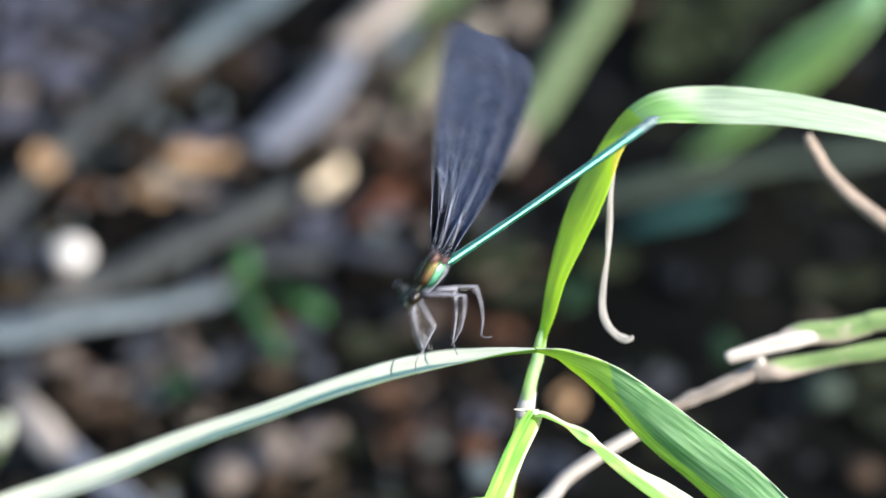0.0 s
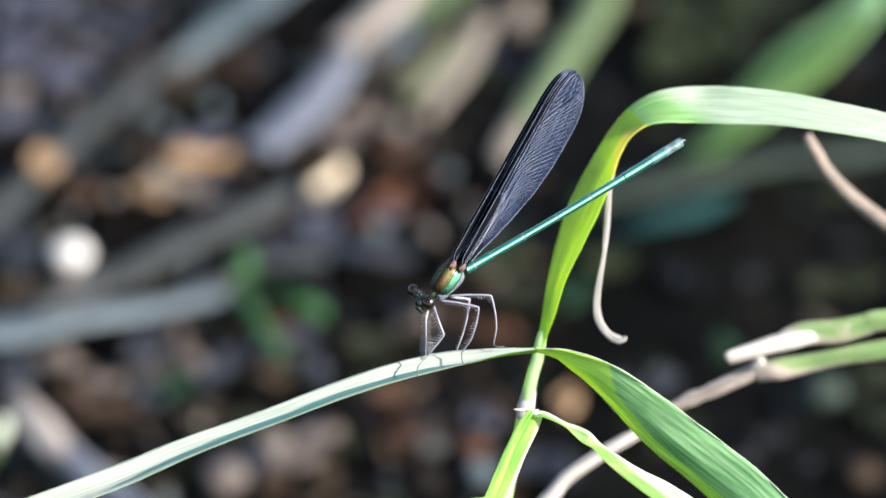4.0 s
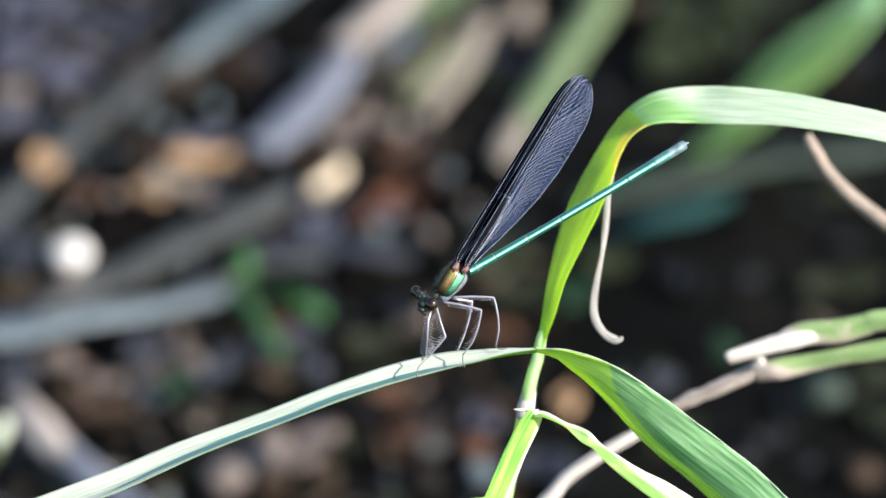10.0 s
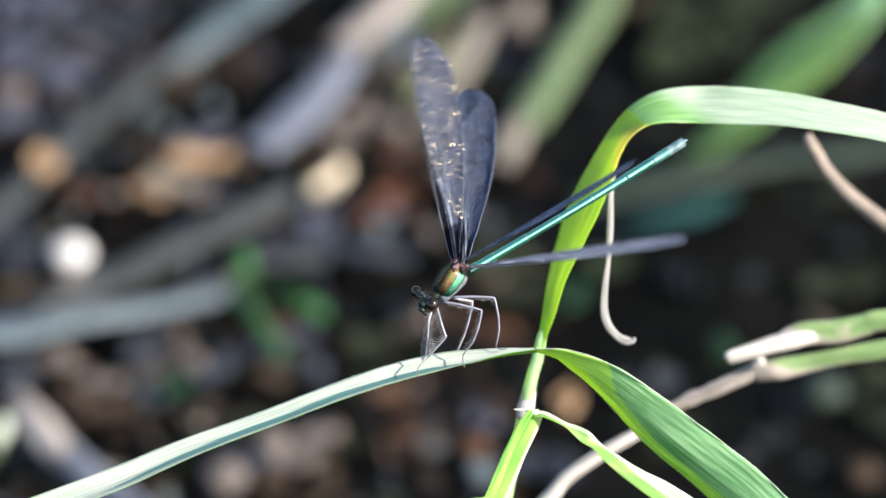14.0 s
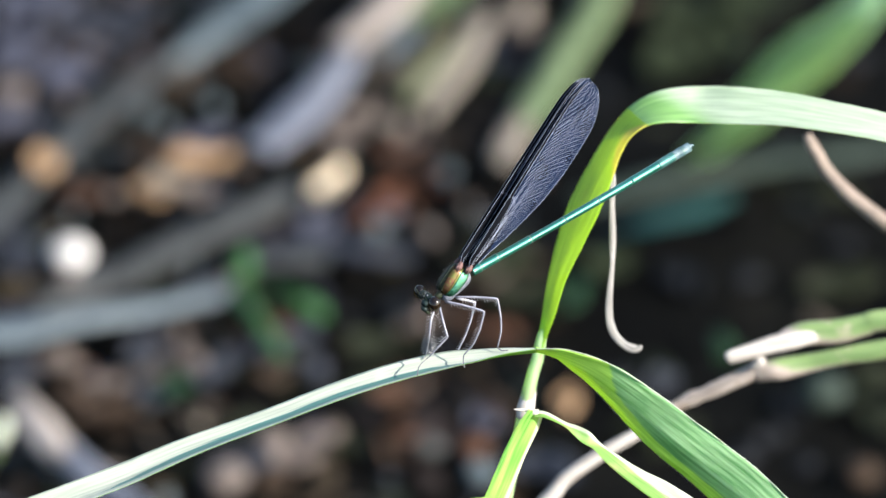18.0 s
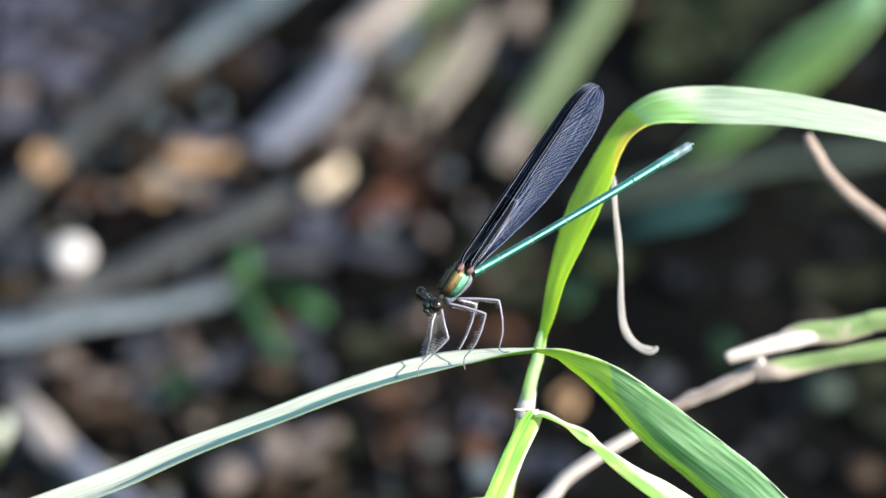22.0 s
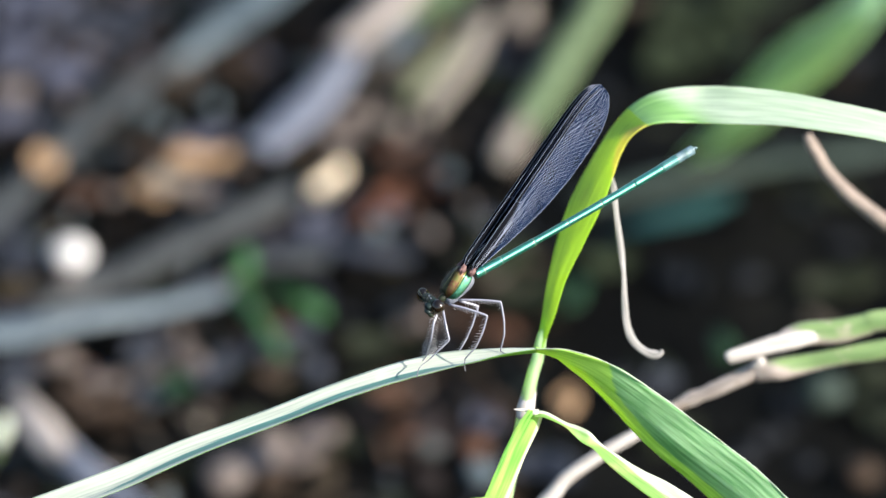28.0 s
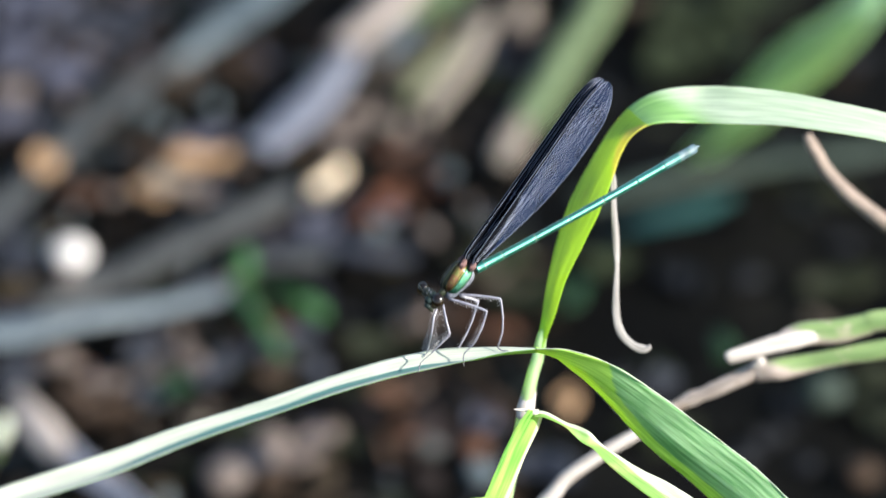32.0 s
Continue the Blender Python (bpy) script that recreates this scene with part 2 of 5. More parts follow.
# pale tone takes in sun glare; the teal band is shade painted on the leaf
GLAUCOUS_LIT_SHADED = leaf_material("grass_glaucous_lit_shaded", (0.41, 0.45, 0.36), (0.62, 0.64, 0.53), (0.75, 1.0, 0.35), rough=0.5, spec=1.0, share=0.22, lines=30, dry=(0.66, 0.72, 0.56), blotch=140,
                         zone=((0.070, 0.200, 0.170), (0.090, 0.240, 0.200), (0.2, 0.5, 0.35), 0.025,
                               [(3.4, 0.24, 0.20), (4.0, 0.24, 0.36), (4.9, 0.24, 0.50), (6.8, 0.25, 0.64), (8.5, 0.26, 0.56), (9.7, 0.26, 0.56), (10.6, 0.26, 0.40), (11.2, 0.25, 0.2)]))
# the blade's whitening is sun glare put into colour, its green zone the shaded bend
GLAUCOUS_BENT_LIT = leaf_material("grass_glaucous_bent_lit", (0.40, 0.51, 0.38), (0.60, 0.68, 0.57), (0.8, 1.0, 0.55), rough=0.5, spec=0.9, share=0.42, lines=30, dry=(0.66, 0.74, 0.56), blotch=140,
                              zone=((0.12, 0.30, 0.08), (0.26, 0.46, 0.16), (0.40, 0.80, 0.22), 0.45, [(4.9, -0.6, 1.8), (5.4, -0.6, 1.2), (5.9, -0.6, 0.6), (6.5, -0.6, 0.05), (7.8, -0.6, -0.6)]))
for coated in (GLAUCOUS_BENT_LIT, GLAUCOUS_LIT_SHADED):
    coated.node_tree.nodes["Principled BSDF"].inputs["Coat Weight"].default_value = 0.5
    coated.node_tree.nodes["Principled BSDF"].inputs["Coat Roughness"].default_value = 0.5
WEED_DARK = leaf_material("weed_dark", (0.026, 0.090, 0.030), (0.065, 0.17, 0.055), (0.04, 0.16, 0.05), rough=0.6, spec=0.2, share=0.2)
WEED_DIM = leaf_material("weed_dim", (0.008, 0.030, 0.012), (0.016, 0.05, 0.020), (0.02, 0.08, 0.03), rough=0.6, spec=0.2, share=0.2)
WEED_TEAL = leaf_material("weed_teal", (0.008, 0.035, 0.034), (0.016, 0.06, 0.058), (0.02, 0.08, 0.07), rough=0.6, spec=0.2, share=0.2)


# ---- building helpers ----
def link_mesh(name, verts, faces, mat, parent=None, uvs=None, smooth=True):
    me = bpy.data.meshes.new(name)
    me.from_pydata([tuple(v) for v in verts], [], faces)
    if uvs is not None:
        lay = me.uv_layers.new(name="UVMap")
        flat = np.array([uvs[v] for f in faces for v in f], dtype=np.float32).ravel()
        lay.data.foreach_set("uv", flat)
    if smooth:
        me.polygons.foreach_set("use_smooth", [True] * len(me.polygons))
    me.materials.append(mat)
    me.update()
    ob = new(name, me)
    if parent:
        ob.parent = parent
    return ob


def part(name, bm, mat, parent, label=""):
    """Links a bmesh as one mesh object under a thing or under a part."""
    for f in bm.faces:
        f.smooth = True
    me = bpy.data.meshes.new(name)
    bm.to_mesh(me)
    bm.free()
    me.materials.append(mat)
    ob = new(name, me)
    ob.parent = parent
    if label:
        ob["label"] = label
    return ob


def thing(name, base, label, category, group="", kind=""):
    """An Empty on the sheet axes, at a base given in sheet millimetres; its parts are built in sheet coordinates."""
    e = new(name)
    e.matrix_world = VIEW @ Matrix.Translation(sheet(base))
    e["base"] = tuple(sheet(base))
    return tagged(e, label, category, group, kind)


def home(ob, owner):
    """Shift a part that was built in sheet coordinates to its owner's base."""
    ob.matrix_basis = Matrix.Translation(-Vector(owner["base"]))
    return ob


def spline(rows, n):
    """Catmull-Rom through rows of numbers."""
    a = np.array(rows, dtype=float)
    a = np.vstack([2 * a[0] - a[1], a, 2 * a[-1] - a[-2]])
    out = []
    for i in range(1, len(a) - 2):
        for k in range(n):
            t = k / n
            out.append(0.5 * (2 * a[i] + (a[i + 1] - a[i - 1]) * t + (2 * a[i - 1] - 5 * a[i] + 4 * a[i + 1] - a[i + 2]) * t * t
                              + (3 * a[i] - a[i - 1] - 3 * a[i + 1] + a[i + 2]) * t ** 3))
    out.append(a[-2])
    return np.array(out)


AWAY = Vector((0, 1, 0))


def sides(pts):
    """For each point of a path: its tangent, the side across the view and the side away from the lens."""
    out = []
    for i in range(len(pts)):
        t = Vector(pts[min(i + 1, len(pts) - 1)][:3]) - Vector(pts[max(i - 1, 0)][:3])
        t.normalize()
        p = t.cross(AWAY)
        p.normalize()
        out.append((t, p, p.cross(t)))
    return out


def ribbon(name, rows, mat, parent, n=8, top=None, across=10, fold=-0.10, thick=0.22, wave=0.0, seed=1, at_origin=False):
    """A leaf blade: rows of x, y, z, width and roll (0: flat across the view, 90: edge on). V-shaped section, real thickness."""
    pts = spline(rows, n)
    verts, uvs, faces = [], [], []
    run = 0.0
    rng = random.Random(seed)
    ph = rng.uniform(0, 9)
    for i, (p, (t, side, away)) in enumerate(zip(pts, sides(pts))):
        if i:
            run += (Vector(p[:3]) - Vector(pts[i - 1][:3])).length
        roll = radians(p[4])
        w = side * math.cos(roll) + away * math.sin(roll)
        m = w.cross(t)
        for k in range(across + 1):
            s = 2 * k / across - 1
            rip = wave * math.sin(run * 0.35 + ph + 3 * s) * s * s
            off = w * (s * p[3] / 2 * (1 + 0.008 * math.sin(run * 1.3 + s * 5))) + m * (fold * p[3] * (abs(s) ** 1.3 - 1) + rip)
            for q in (thick / 2, -thick / 2):
                verts.append((Vector(p[:3]) + off + m * q * (1.0 if abs(s) < 0.12 else 0.55)) / 1000)
                uvs.append((k / across, run / 10))
    c = 2 * (across + 1)
    for i in range(len(pts) - 1):
        for k in range(across):
            a, b = i * c + 2 * k, (i + 1) * c + 2 * k
            faces.append((a, b, b + 2, a + 2))
            faces.append((a + 1, a + 3, b + 3, b + 1))
        a, b = i * c, (i + 1) * c
        faces.append((a, a + 1, b + 1, b))
        a, b = a + 2 * across, b + 2 * across
        faces.append((a, b, b + 1, a + 1))
    for i in (0, len(pts) - 1):
        for k in range(across):
            a = i * c + 2 * k
            faces.append((a, a + 2, a + 3, a + 1) if i == 0 else (a, a + 1, a + 3, a + 2))
    ob = link_mesh(name, verts, faces, mat, parent, uvs)
    if top:     # the upper face of the leaf, in its own material
        ob.data.materials.append(top)
        for k in range(across * (len(pts) - 1)):
            i, j = divmod(k, across)
            ob.data.polygons[i * (2 * across + 2) + 2 * j + 1].material_index = 1
    return ob if at_origin else home(ob, parent)


def tube(name, rows, mat, parent, n=6, ring=10, bumps=0.0, flat=1.0, seed=1, at_origin=False):
    """A round stalk: rows of x, y, z and diameter, in sheet millimetres."""
    pts = spline(rows, n)
    verts, uvs, faces = [], [], []
    run, rng = 0.0, random.Random(seed)
    for i, (p, (t, side, away)) in enumerate(zip(pts, sides(pts))):
        if i:
            run += (Vector(p[:3]) - Vector(pts[i - 1][:3])).length
        for k in range(ring):
            a = 2 * math.pi * k / ring
            r = p[3] / 2 * (1 + bumps * rng.uniform(-1, 1))
            verts.append((Vector(p[:3]) + side * math.cos(a) * r + away * math.sin(a) * r * flat) / 1000)
            uvs.append((k / ring, run / 10))
    for i in range(len(pts) - 1):
        for k in range(ring):
            a, b = i * ring + k, i * ring + (k + 1) % ring
            faces.append((a, b, b + ring, a + ring))
    faces.append(tuple(range(ring - 1, -1, -1)))
    faces.append(tuple(len(verts) - ring + k for k in range(ring)))
    ob = link_mesh(name, verts, faces, mat, parent, uvs)
    return ob if at_origin else home(ob, parent)


def strand(verts, faces, path, r):
    """A thin three-sided strand along a path."""
    first = len(verts)
    for i, p in enumerate(path):
        t = (path[min(i + 1, len(path) - 1)] - path[max(i - 1, 0)]).normalized()
        a = t.orthogonal().normalized()
        b = t.cross(a)
        rr = r * (1 - 0.35 * i / len(path))
        for k in range(3):
            verts.append(p + a * math.cos(2.094 * k) * rr + b * math.sin(2.094 * k) * rr)
    for i in range(len(path) - 1):
        for k in range(3):
            q = first + 3 * i
            faces.append((q + k, q + (k + 1) % 3, q + 3 + (k + 1) % 3, q + 3 + k))
    faces.append((first + 2, first + 1, first))
    q = first + 3 * (len(path) - 1)
    faces.append((q, q + 1, q + 2))


# ---- ground ----
def build_ground():
    n = 90
    verts, faces = [], []
    xs = [-60 + 120 * k / 12 for k in range(4)] + list(np.linspace(-0.9, 0.9, n)) + [60 - 120 * k / 12 for k in range(3, -1, -1)]
    ys = [-60, -20, -5] + list(np.linspace(-0.7, 1.7, n)) + [5, 20, 60]
    for y in ys:
        for x in xs:
            near = abs(x) <= 0.9 and -0.7 <= y <= 1.7
            z = 0.010 * noise.noise((x * 9, y * 9, 0)) + 0.004 * noise.noise((x * 40, y * 40, 3)) if near else 0
            verts.append((x, y, z - 0.004))
    c = len(xs)
    for j in range(len(ys) - 1):
        for i in range(c - 1):
            a = j * c + i
            faces.append((a, a + 1, a + 1 + c, a + c))
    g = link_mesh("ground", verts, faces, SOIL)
    tagged(g, "soil bank strewn with plant litter, darkened for shade", "ground", kind="structure")


build_ground()
# ---- grass leaves round the perch ----
perch = thing("grass_leaf", (150, 83, -237.1), "long green grass leaf arched over, its tip drooping", "grass leaf")
CREST = (16.4, 0, -17.6)
PERCH_TIP = [(-93.9, -6, -55.6, 4.8, 48), (-82.1, -5, -50.7, 5.8, 50), (-72.2, -4, -46.7, 6.3, 51), (-58.3, -3, -41.5, 6.6, 52), (-48.3, -2.5, -37.1, 6.5, 55), (-38.3, -2, -33.1, 6.3, 60),
             (-28.4, -1.5, -29.4, 6.3, 61), (-18.4, -1, -25.4, 6.5, 61), (-8.4, -0.5, -22.1, 6.8, 62), (-0.4, 0, -20, 7.2, 66), (5.6, 0, -19, 6.6, 72),
             (11.1, 0, -18.1, 5.2, 80), (16.4, 0, -17.6, 4.2, 88)]
PERCH_BASE = [(16.4, 0, -17.6, 4.2, 88), (18.8, 0, -18, 5.6, 98), (21.6, 0, -18.9, 7.2, 109), (26.6, 0, -21.5, 9.2, 120), (31.6, 0, -25.3, 10.3, 130), (36.6, 0, -29.5, 10.7, 138),
              (41.6, -1, -33.8, 10.9, 143), (47.5, -2, -38.5, 11, 146), (54.4, -4, -44.3, 11, 148), (66.2, -8, -56.5, 10, 150), (80.8, -12, -75.1, 8.5, 160),
              (110.3, -14, -124.4, 6, 172), (148, 66.1, -200.9, 4.5, 175), (150, 84.7, -240.8, 4, 178)]
perch_tip = ribbon("leaf_tip", PERCH_TIP, GREEN, perch, n=8, top=GLAUCOUS_LIT_SHADED, across=14, fold=-0.16, wave=0.05)
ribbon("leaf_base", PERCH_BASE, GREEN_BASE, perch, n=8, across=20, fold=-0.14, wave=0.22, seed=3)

rim = [Vector(p[:3]) - (s * math.cos(radians(p[4])) + a * math.sin(radians(p[4]))) * p[3] / 2 for p, (t, s, a) in zip(spline(PERCH_BASE, 6), sides(spline(PERCH_BASE, 6)))]
tube("leaf_edge", [(*v, 0.18) for v in rim[:60]], GLAUCOUS_LIT_SHADED, perch, n=1, ring=6)


def edge_hairs(rows, owner, seed, at_origin=False):
    """Fine pale hairs along both edges of a blade, as one fringe."""
    pts, rng = spline(rows, 40), random.Random(seed)
    vs, fs = [], []
    for p, (t, side, away) in zip(pts, sides(pts)):
        roll = radians(p[4])
        w = side * math.cos(roll) + away * math.sin(roll)
        for s in (-1, 1):
            q = Vector(p[:3]) + w * s * p[3] / 2
            o = (w * s + t * rng.uniform(0.2, 0.9) + w.cross(t) * rng.uniform(-0.5, 0.5)).normalized()
            strand(vs, fs, [(q - o * 0.1) / 1000, (q + o * rng.uniform(0.1, 0.3)) / 1000], 0.00002)
    ob = link_mesh("edge_hair", vs, fs, GLAUCOUS_LIT_SHADED, owner)
    ob["kind"] = "stuff"
    return ob


edge_hairs(PERCH_TIP, perch_tip, 1)
home(edge_hairs(PERCH_BASE, perch, 2), perch)

stem = thing("grass_plant", (16, 141.9, -209.7), "upright green grass stem with a leaf bent over sideways", "grass")
tube("stalk", [(16, 143.6, -213.3, 2.6), (14, 112.9, -157, 2.6), (9.9, 38, -58.7, 2.5), (11.5, 36, -45.4, 2.4), (13.2, 35, -37.5, 2.4), (15, 34, -28.9, 2.5), (16.2, 33, -23.3, 2.3), (17.2, 32.6, -19.9, 2.2), (17.9, 32.4, -16.3, 1.9), (18.8, 32.2, -12.7, 0.8)], GREEN_STEM, stem, n=8, ring=12)
tube("node", [(14.6, 34, -31, 2.5), (14.9, 34, -29.5, 3.1), (15.3, 34, -27.9, 3.0), (15.8, 34, -25.6, 2.4)], STRAW, stem, n=5, ring=12)
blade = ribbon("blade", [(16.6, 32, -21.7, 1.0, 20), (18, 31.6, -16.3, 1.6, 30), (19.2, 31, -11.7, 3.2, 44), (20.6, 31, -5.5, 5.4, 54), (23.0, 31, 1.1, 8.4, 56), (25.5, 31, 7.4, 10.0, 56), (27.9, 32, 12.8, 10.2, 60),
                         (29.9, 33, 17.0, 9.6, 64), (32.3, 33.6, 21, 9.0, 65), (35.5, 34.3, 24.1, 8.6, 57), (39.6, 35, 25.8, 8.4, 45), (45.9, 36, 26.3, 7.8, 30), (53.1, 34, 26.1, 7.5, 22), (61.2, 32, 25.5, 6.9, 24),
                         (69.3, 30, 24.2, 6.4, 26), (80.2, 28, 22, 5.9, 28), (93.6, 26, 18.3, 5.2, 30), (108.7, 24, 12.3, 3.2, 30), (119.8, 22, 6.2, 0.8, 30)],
               GREEN_BLADE, stem, n=8, top=GLAUCOUS_BENT_LIT, across=14, fold=-0.05, wave=0.05, seed=5)
for p in blade.data.polygons:      # green as far as the bend; beyond it the colour whitens as painted sun glare
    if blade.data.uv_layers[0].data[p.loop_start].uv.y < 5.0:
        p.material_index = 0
CURL_TOP = (30.6, 33, 16.1)
curl = ribbon("dry_tip", [(31.3, 38, 19.4, 0.7, 20), (30.8, 36, 16.7, 0.9, 20), (30.7, 32.5, 14.5, 1.3, 30), (30.2, 32, 9.9, 1.3, 45), (29.8, 32, 4.2, 1.35, 20), (29.3, 32, -0.9, 1.3, 55), (28.4, 32, -6.1, 1.3, 25), (28, 32, -10.2, 1.7, 40),
                          (28.5, 32, -13.2, 1.6, 20), (30.1, 32, -15.4, 1.6, 30), (31.8, 32, -16.4, 1.7, 10), (33, 32, -16.4, 1.2, 40), (33.3, 32, -15.8, 0.5, 40)],
              DRY_TIP, stem, n=7, across=6, fold=0.25, thick=0.35, seed=7)
curl["label"] = "shrivelled pale dry leaf tip hanging down"

young = thing("young_grass_leaf", (6, 105.7, -226.6), "short bright green grass leaf bent double at the top", "grass leaf")
ribbon("rising_half", [(6, 107.3, -230.2, 3, -5), (6, 65.8, -145.9, 3.6, -5), (5.4, -1, -54.4, 4.6, -30), (8.4, -1, -46.4, 4.9, -36), (10.8, -1, -40.7, 4.9, -36), (13.2, -1, -35.2, 4.7, -36), (15.2, -1, -31.2, 4.4, -36), (16.4, -1, -28.9, 3.4, -36)],
       GREEN_STREAKED, young, n=8, across=10, fold=-0.01, wave=0.08, seed=9)
ribbon("hanging_half", [(16.2, -1.2, -29.1, 1.7, 48), (18.2, -1.4, -29.3, 1.6, 50), (21.6, -1.6, -31.1, 1.7, 64), (23.4, -1.7, -32.1, 1.9, 30), (25, -1.8, -33.1, 2.3, 10), (27.2, -2, -34.8, 2.4, 50), (30.5, -3, -37.5, 2.8, 30), (34.5, -4, -40.4, 3.7, 34), (38.9, -5, -43.1, 4.5, 28),
                        (46.3, -7, -48.1, 4.9, 20), (61.1, -10, -58.4, 3.8, 20), (70.9, -12, -66.2, 0.9, 20)], GREEN_TWISTED, young, n=8, across=10, fold=-0.12, wave=0.15, seed=10)
tube("torn_tip", [(16.8, -1, -29, 1.4), (14.6, -1.4, -28.5, 0.7), (12.5, -2, -28.3, 0.25)], STRAW, young, n=6, ring=7, flat=0.4)

straw = thing("dry_grass_stalk", (-30, 169.1, -197), "dry straw stalk, broken, with a green sheath", "straw")
tube("stalk", [(-30, 170.8, -200.6, 3), (-14, 100, -75.5, 3.0), (2.5, 92, -61.8, 3.02), (18.9, 89, -48.6, 2.9), (23.1, 88, -43.9, 2.7), (29.6, 87, -39.2, 2.6), (37.6, 86, -34.6, 2.3)],
     STRAW, straw, n=7, ring=12, bumps=0.015, flat=0.6)
tube("upper_stalk", [(36.9, 86, -35, 2.2), (40.5, 85.5, -32.4, 2.5), (44.5, 85, -29.7, 2.3), (47.2, 84.6, -28.3, 2.9), (49, 84.2, -27.6, 2.5), (51.2, 84, -26.7, 2.9), (57.8, 83, -23.7, 3.1), (59.9, 83, -22.6, 3.3)], STRAW_DULL, straw, n=7, ring=12, bumps=0.03, flat=0.6)["label"] = "dull pinkish-brown upper stalk"
tube("green_stalk", [(59.2, 83, -23.5, 3.34), (62.1, 82, -22.9, 3.86), (64.1, 82, -22.6, 4.27), (69, 82, -21.6, 3.65), (74.7, 81, -20.4, 3.34), (83.6, 80, -18.9, 3.86), (102.9, 78, -16.1, 3.75), (118.6, 76, -14.8, 2.08)], STRAW_GREEN, straw, n=7, ring=14, bumps=0.02, flat=0.6)
tube("node", [(58.3, 80.6, -22.5, 0.83), (59.1, 80.4, -22, 1.56), (60, 80.2, -21.2, 1.98), (60.6, 80.2, -20.5, 0.83)], STRAW, straw, n=6, ring=10, flat=0.8, bumps=0.05)
tube("broken_piece", [(53.3, 79, -20.7, 0.83), (54.1, 79, -20.4, 2.4), (58.2, 79, -19.2, 2.92), (62.2, 79, -18, 3.34), (65.7, 79, -17.3, 3.34), (69.9, 79.6, -16.6, 2.29), (73.7, 80.2, -16.1, 0.63)], STRAW, straw, n=7, ring=12, bumps=0.03, flat=0.5)
tube("green_sheath", [(63.2, 81, -16.8, 0.83), (64.9, 81, -16.4, 2.92), (68.4, 80.5, -15.9, 4.38), (74.6, 80, -15.5, 4.59), (79.5, 79.6, -14.3, 4.17), (83.6, 79, -13.3, 3.96), (102.9, 78, -12.2, 3.54), (118.6, 76, -13.3, 2.08)], STRAW_GREEN, straw, n=7, ring=14, bumps=0.02, flat=0.5)

twig = thing("dry_twig", (128, 178.2, -192.8), "thin brown dry twig bent to one side", "twig")
tube("stick", [(69.8, 98, 22, 1.37), (70.4, 98, 20.2, 2.31), (71.7, 98, 18.1, 2.42), (73.6, 98, 14.8, 2.53), (77.4, 97, 10.6, 2.84), (81.1, 96, 7.6, 2.95), (84.6, 95, 4.9, 3.05), (97.8, 94, -4.2, 3.15), (120.4, 94, -38.7, 3.15), (128, 161.9, -167.3, 3), (128, 179.8, -196.4, 3)], TWIG, twig, n=7, ring=12, bumps=0.03)


# ---- litter on the bank ----
def ground_strip(name, rows, mat, label, category="dead leaf", arch=2.0, thick=0.7, group="", owner=None):
    """A blade lying on the bank: rows of x, y, height and width in millimetres; its blade and its midrib."""
    base = Vector((rows[0][0], rows[0][1], 0)) if owner is None else Vector(owner["root"])
    top = owner
    if owner is None:
        top = new(name)
        top.matrix_world = Matrix.Translation(base / 1000)
        tagged(top, label, category, group)
    pts = spline(rows, 8)
    verts, faces, k, mid = [], [], 6, []
    for i, p in enumerate(pts):
        t = Vector(pts[min(i + 1, len(pts) - 1)][:3]) - Vector(pts[max(i - 1, 0)][:3])
        side = Vector((t.y, -t.x, 0)).normalized()
        up = side.cross(t).normalized()
        up = up if up.z > 0 else -up
        for j in range(k + 1):
            s = 2 * j / k - 1
            q = Vector(p[:3]) - base + side * (s * p[3] / 2 * (1 + 0.12 * noise.noise((p[0] * 0.2, p[1] * 0.2, s)))) + up * (arch * (1 - s * s) + 1.2 * noise.noise((p[0] * 0.05, p[1] * 0.05, s * 2)))
            verts += [(q + up * thick / 2) / 1000, (q - up * thick / 2) / 1000]
            if j == k // 2:
                mid.append((q + up * thick * 0.6) / 1000)
    c = 2 * (k + 1)
    for i in range(len(pts) - 1):
        for j in range(k):
            a, b = i * c + 2 * j, (i + 1) * c + 2 * j
            faces += [(a, a + 2, b + 2, b), (a + 1, b + 1, b + 3, a + 3)]
        a, b = i * c, (i + 1) * c
        faces += [(a, b, b + 1, a + 1), (a + 2 * k, a + 2 * k + 1, b + 2 * k + 1, b + 2 * k)]
    blade = link_mesh("blade" if owner is None else "leaf", verts, faces, mat, top)
    vs, fs = [], []
    strand(vs, fs, mid, 0.0005)
    link_mesh("midrib", vs, fs, mat, top if owner is None else blade)
    return top


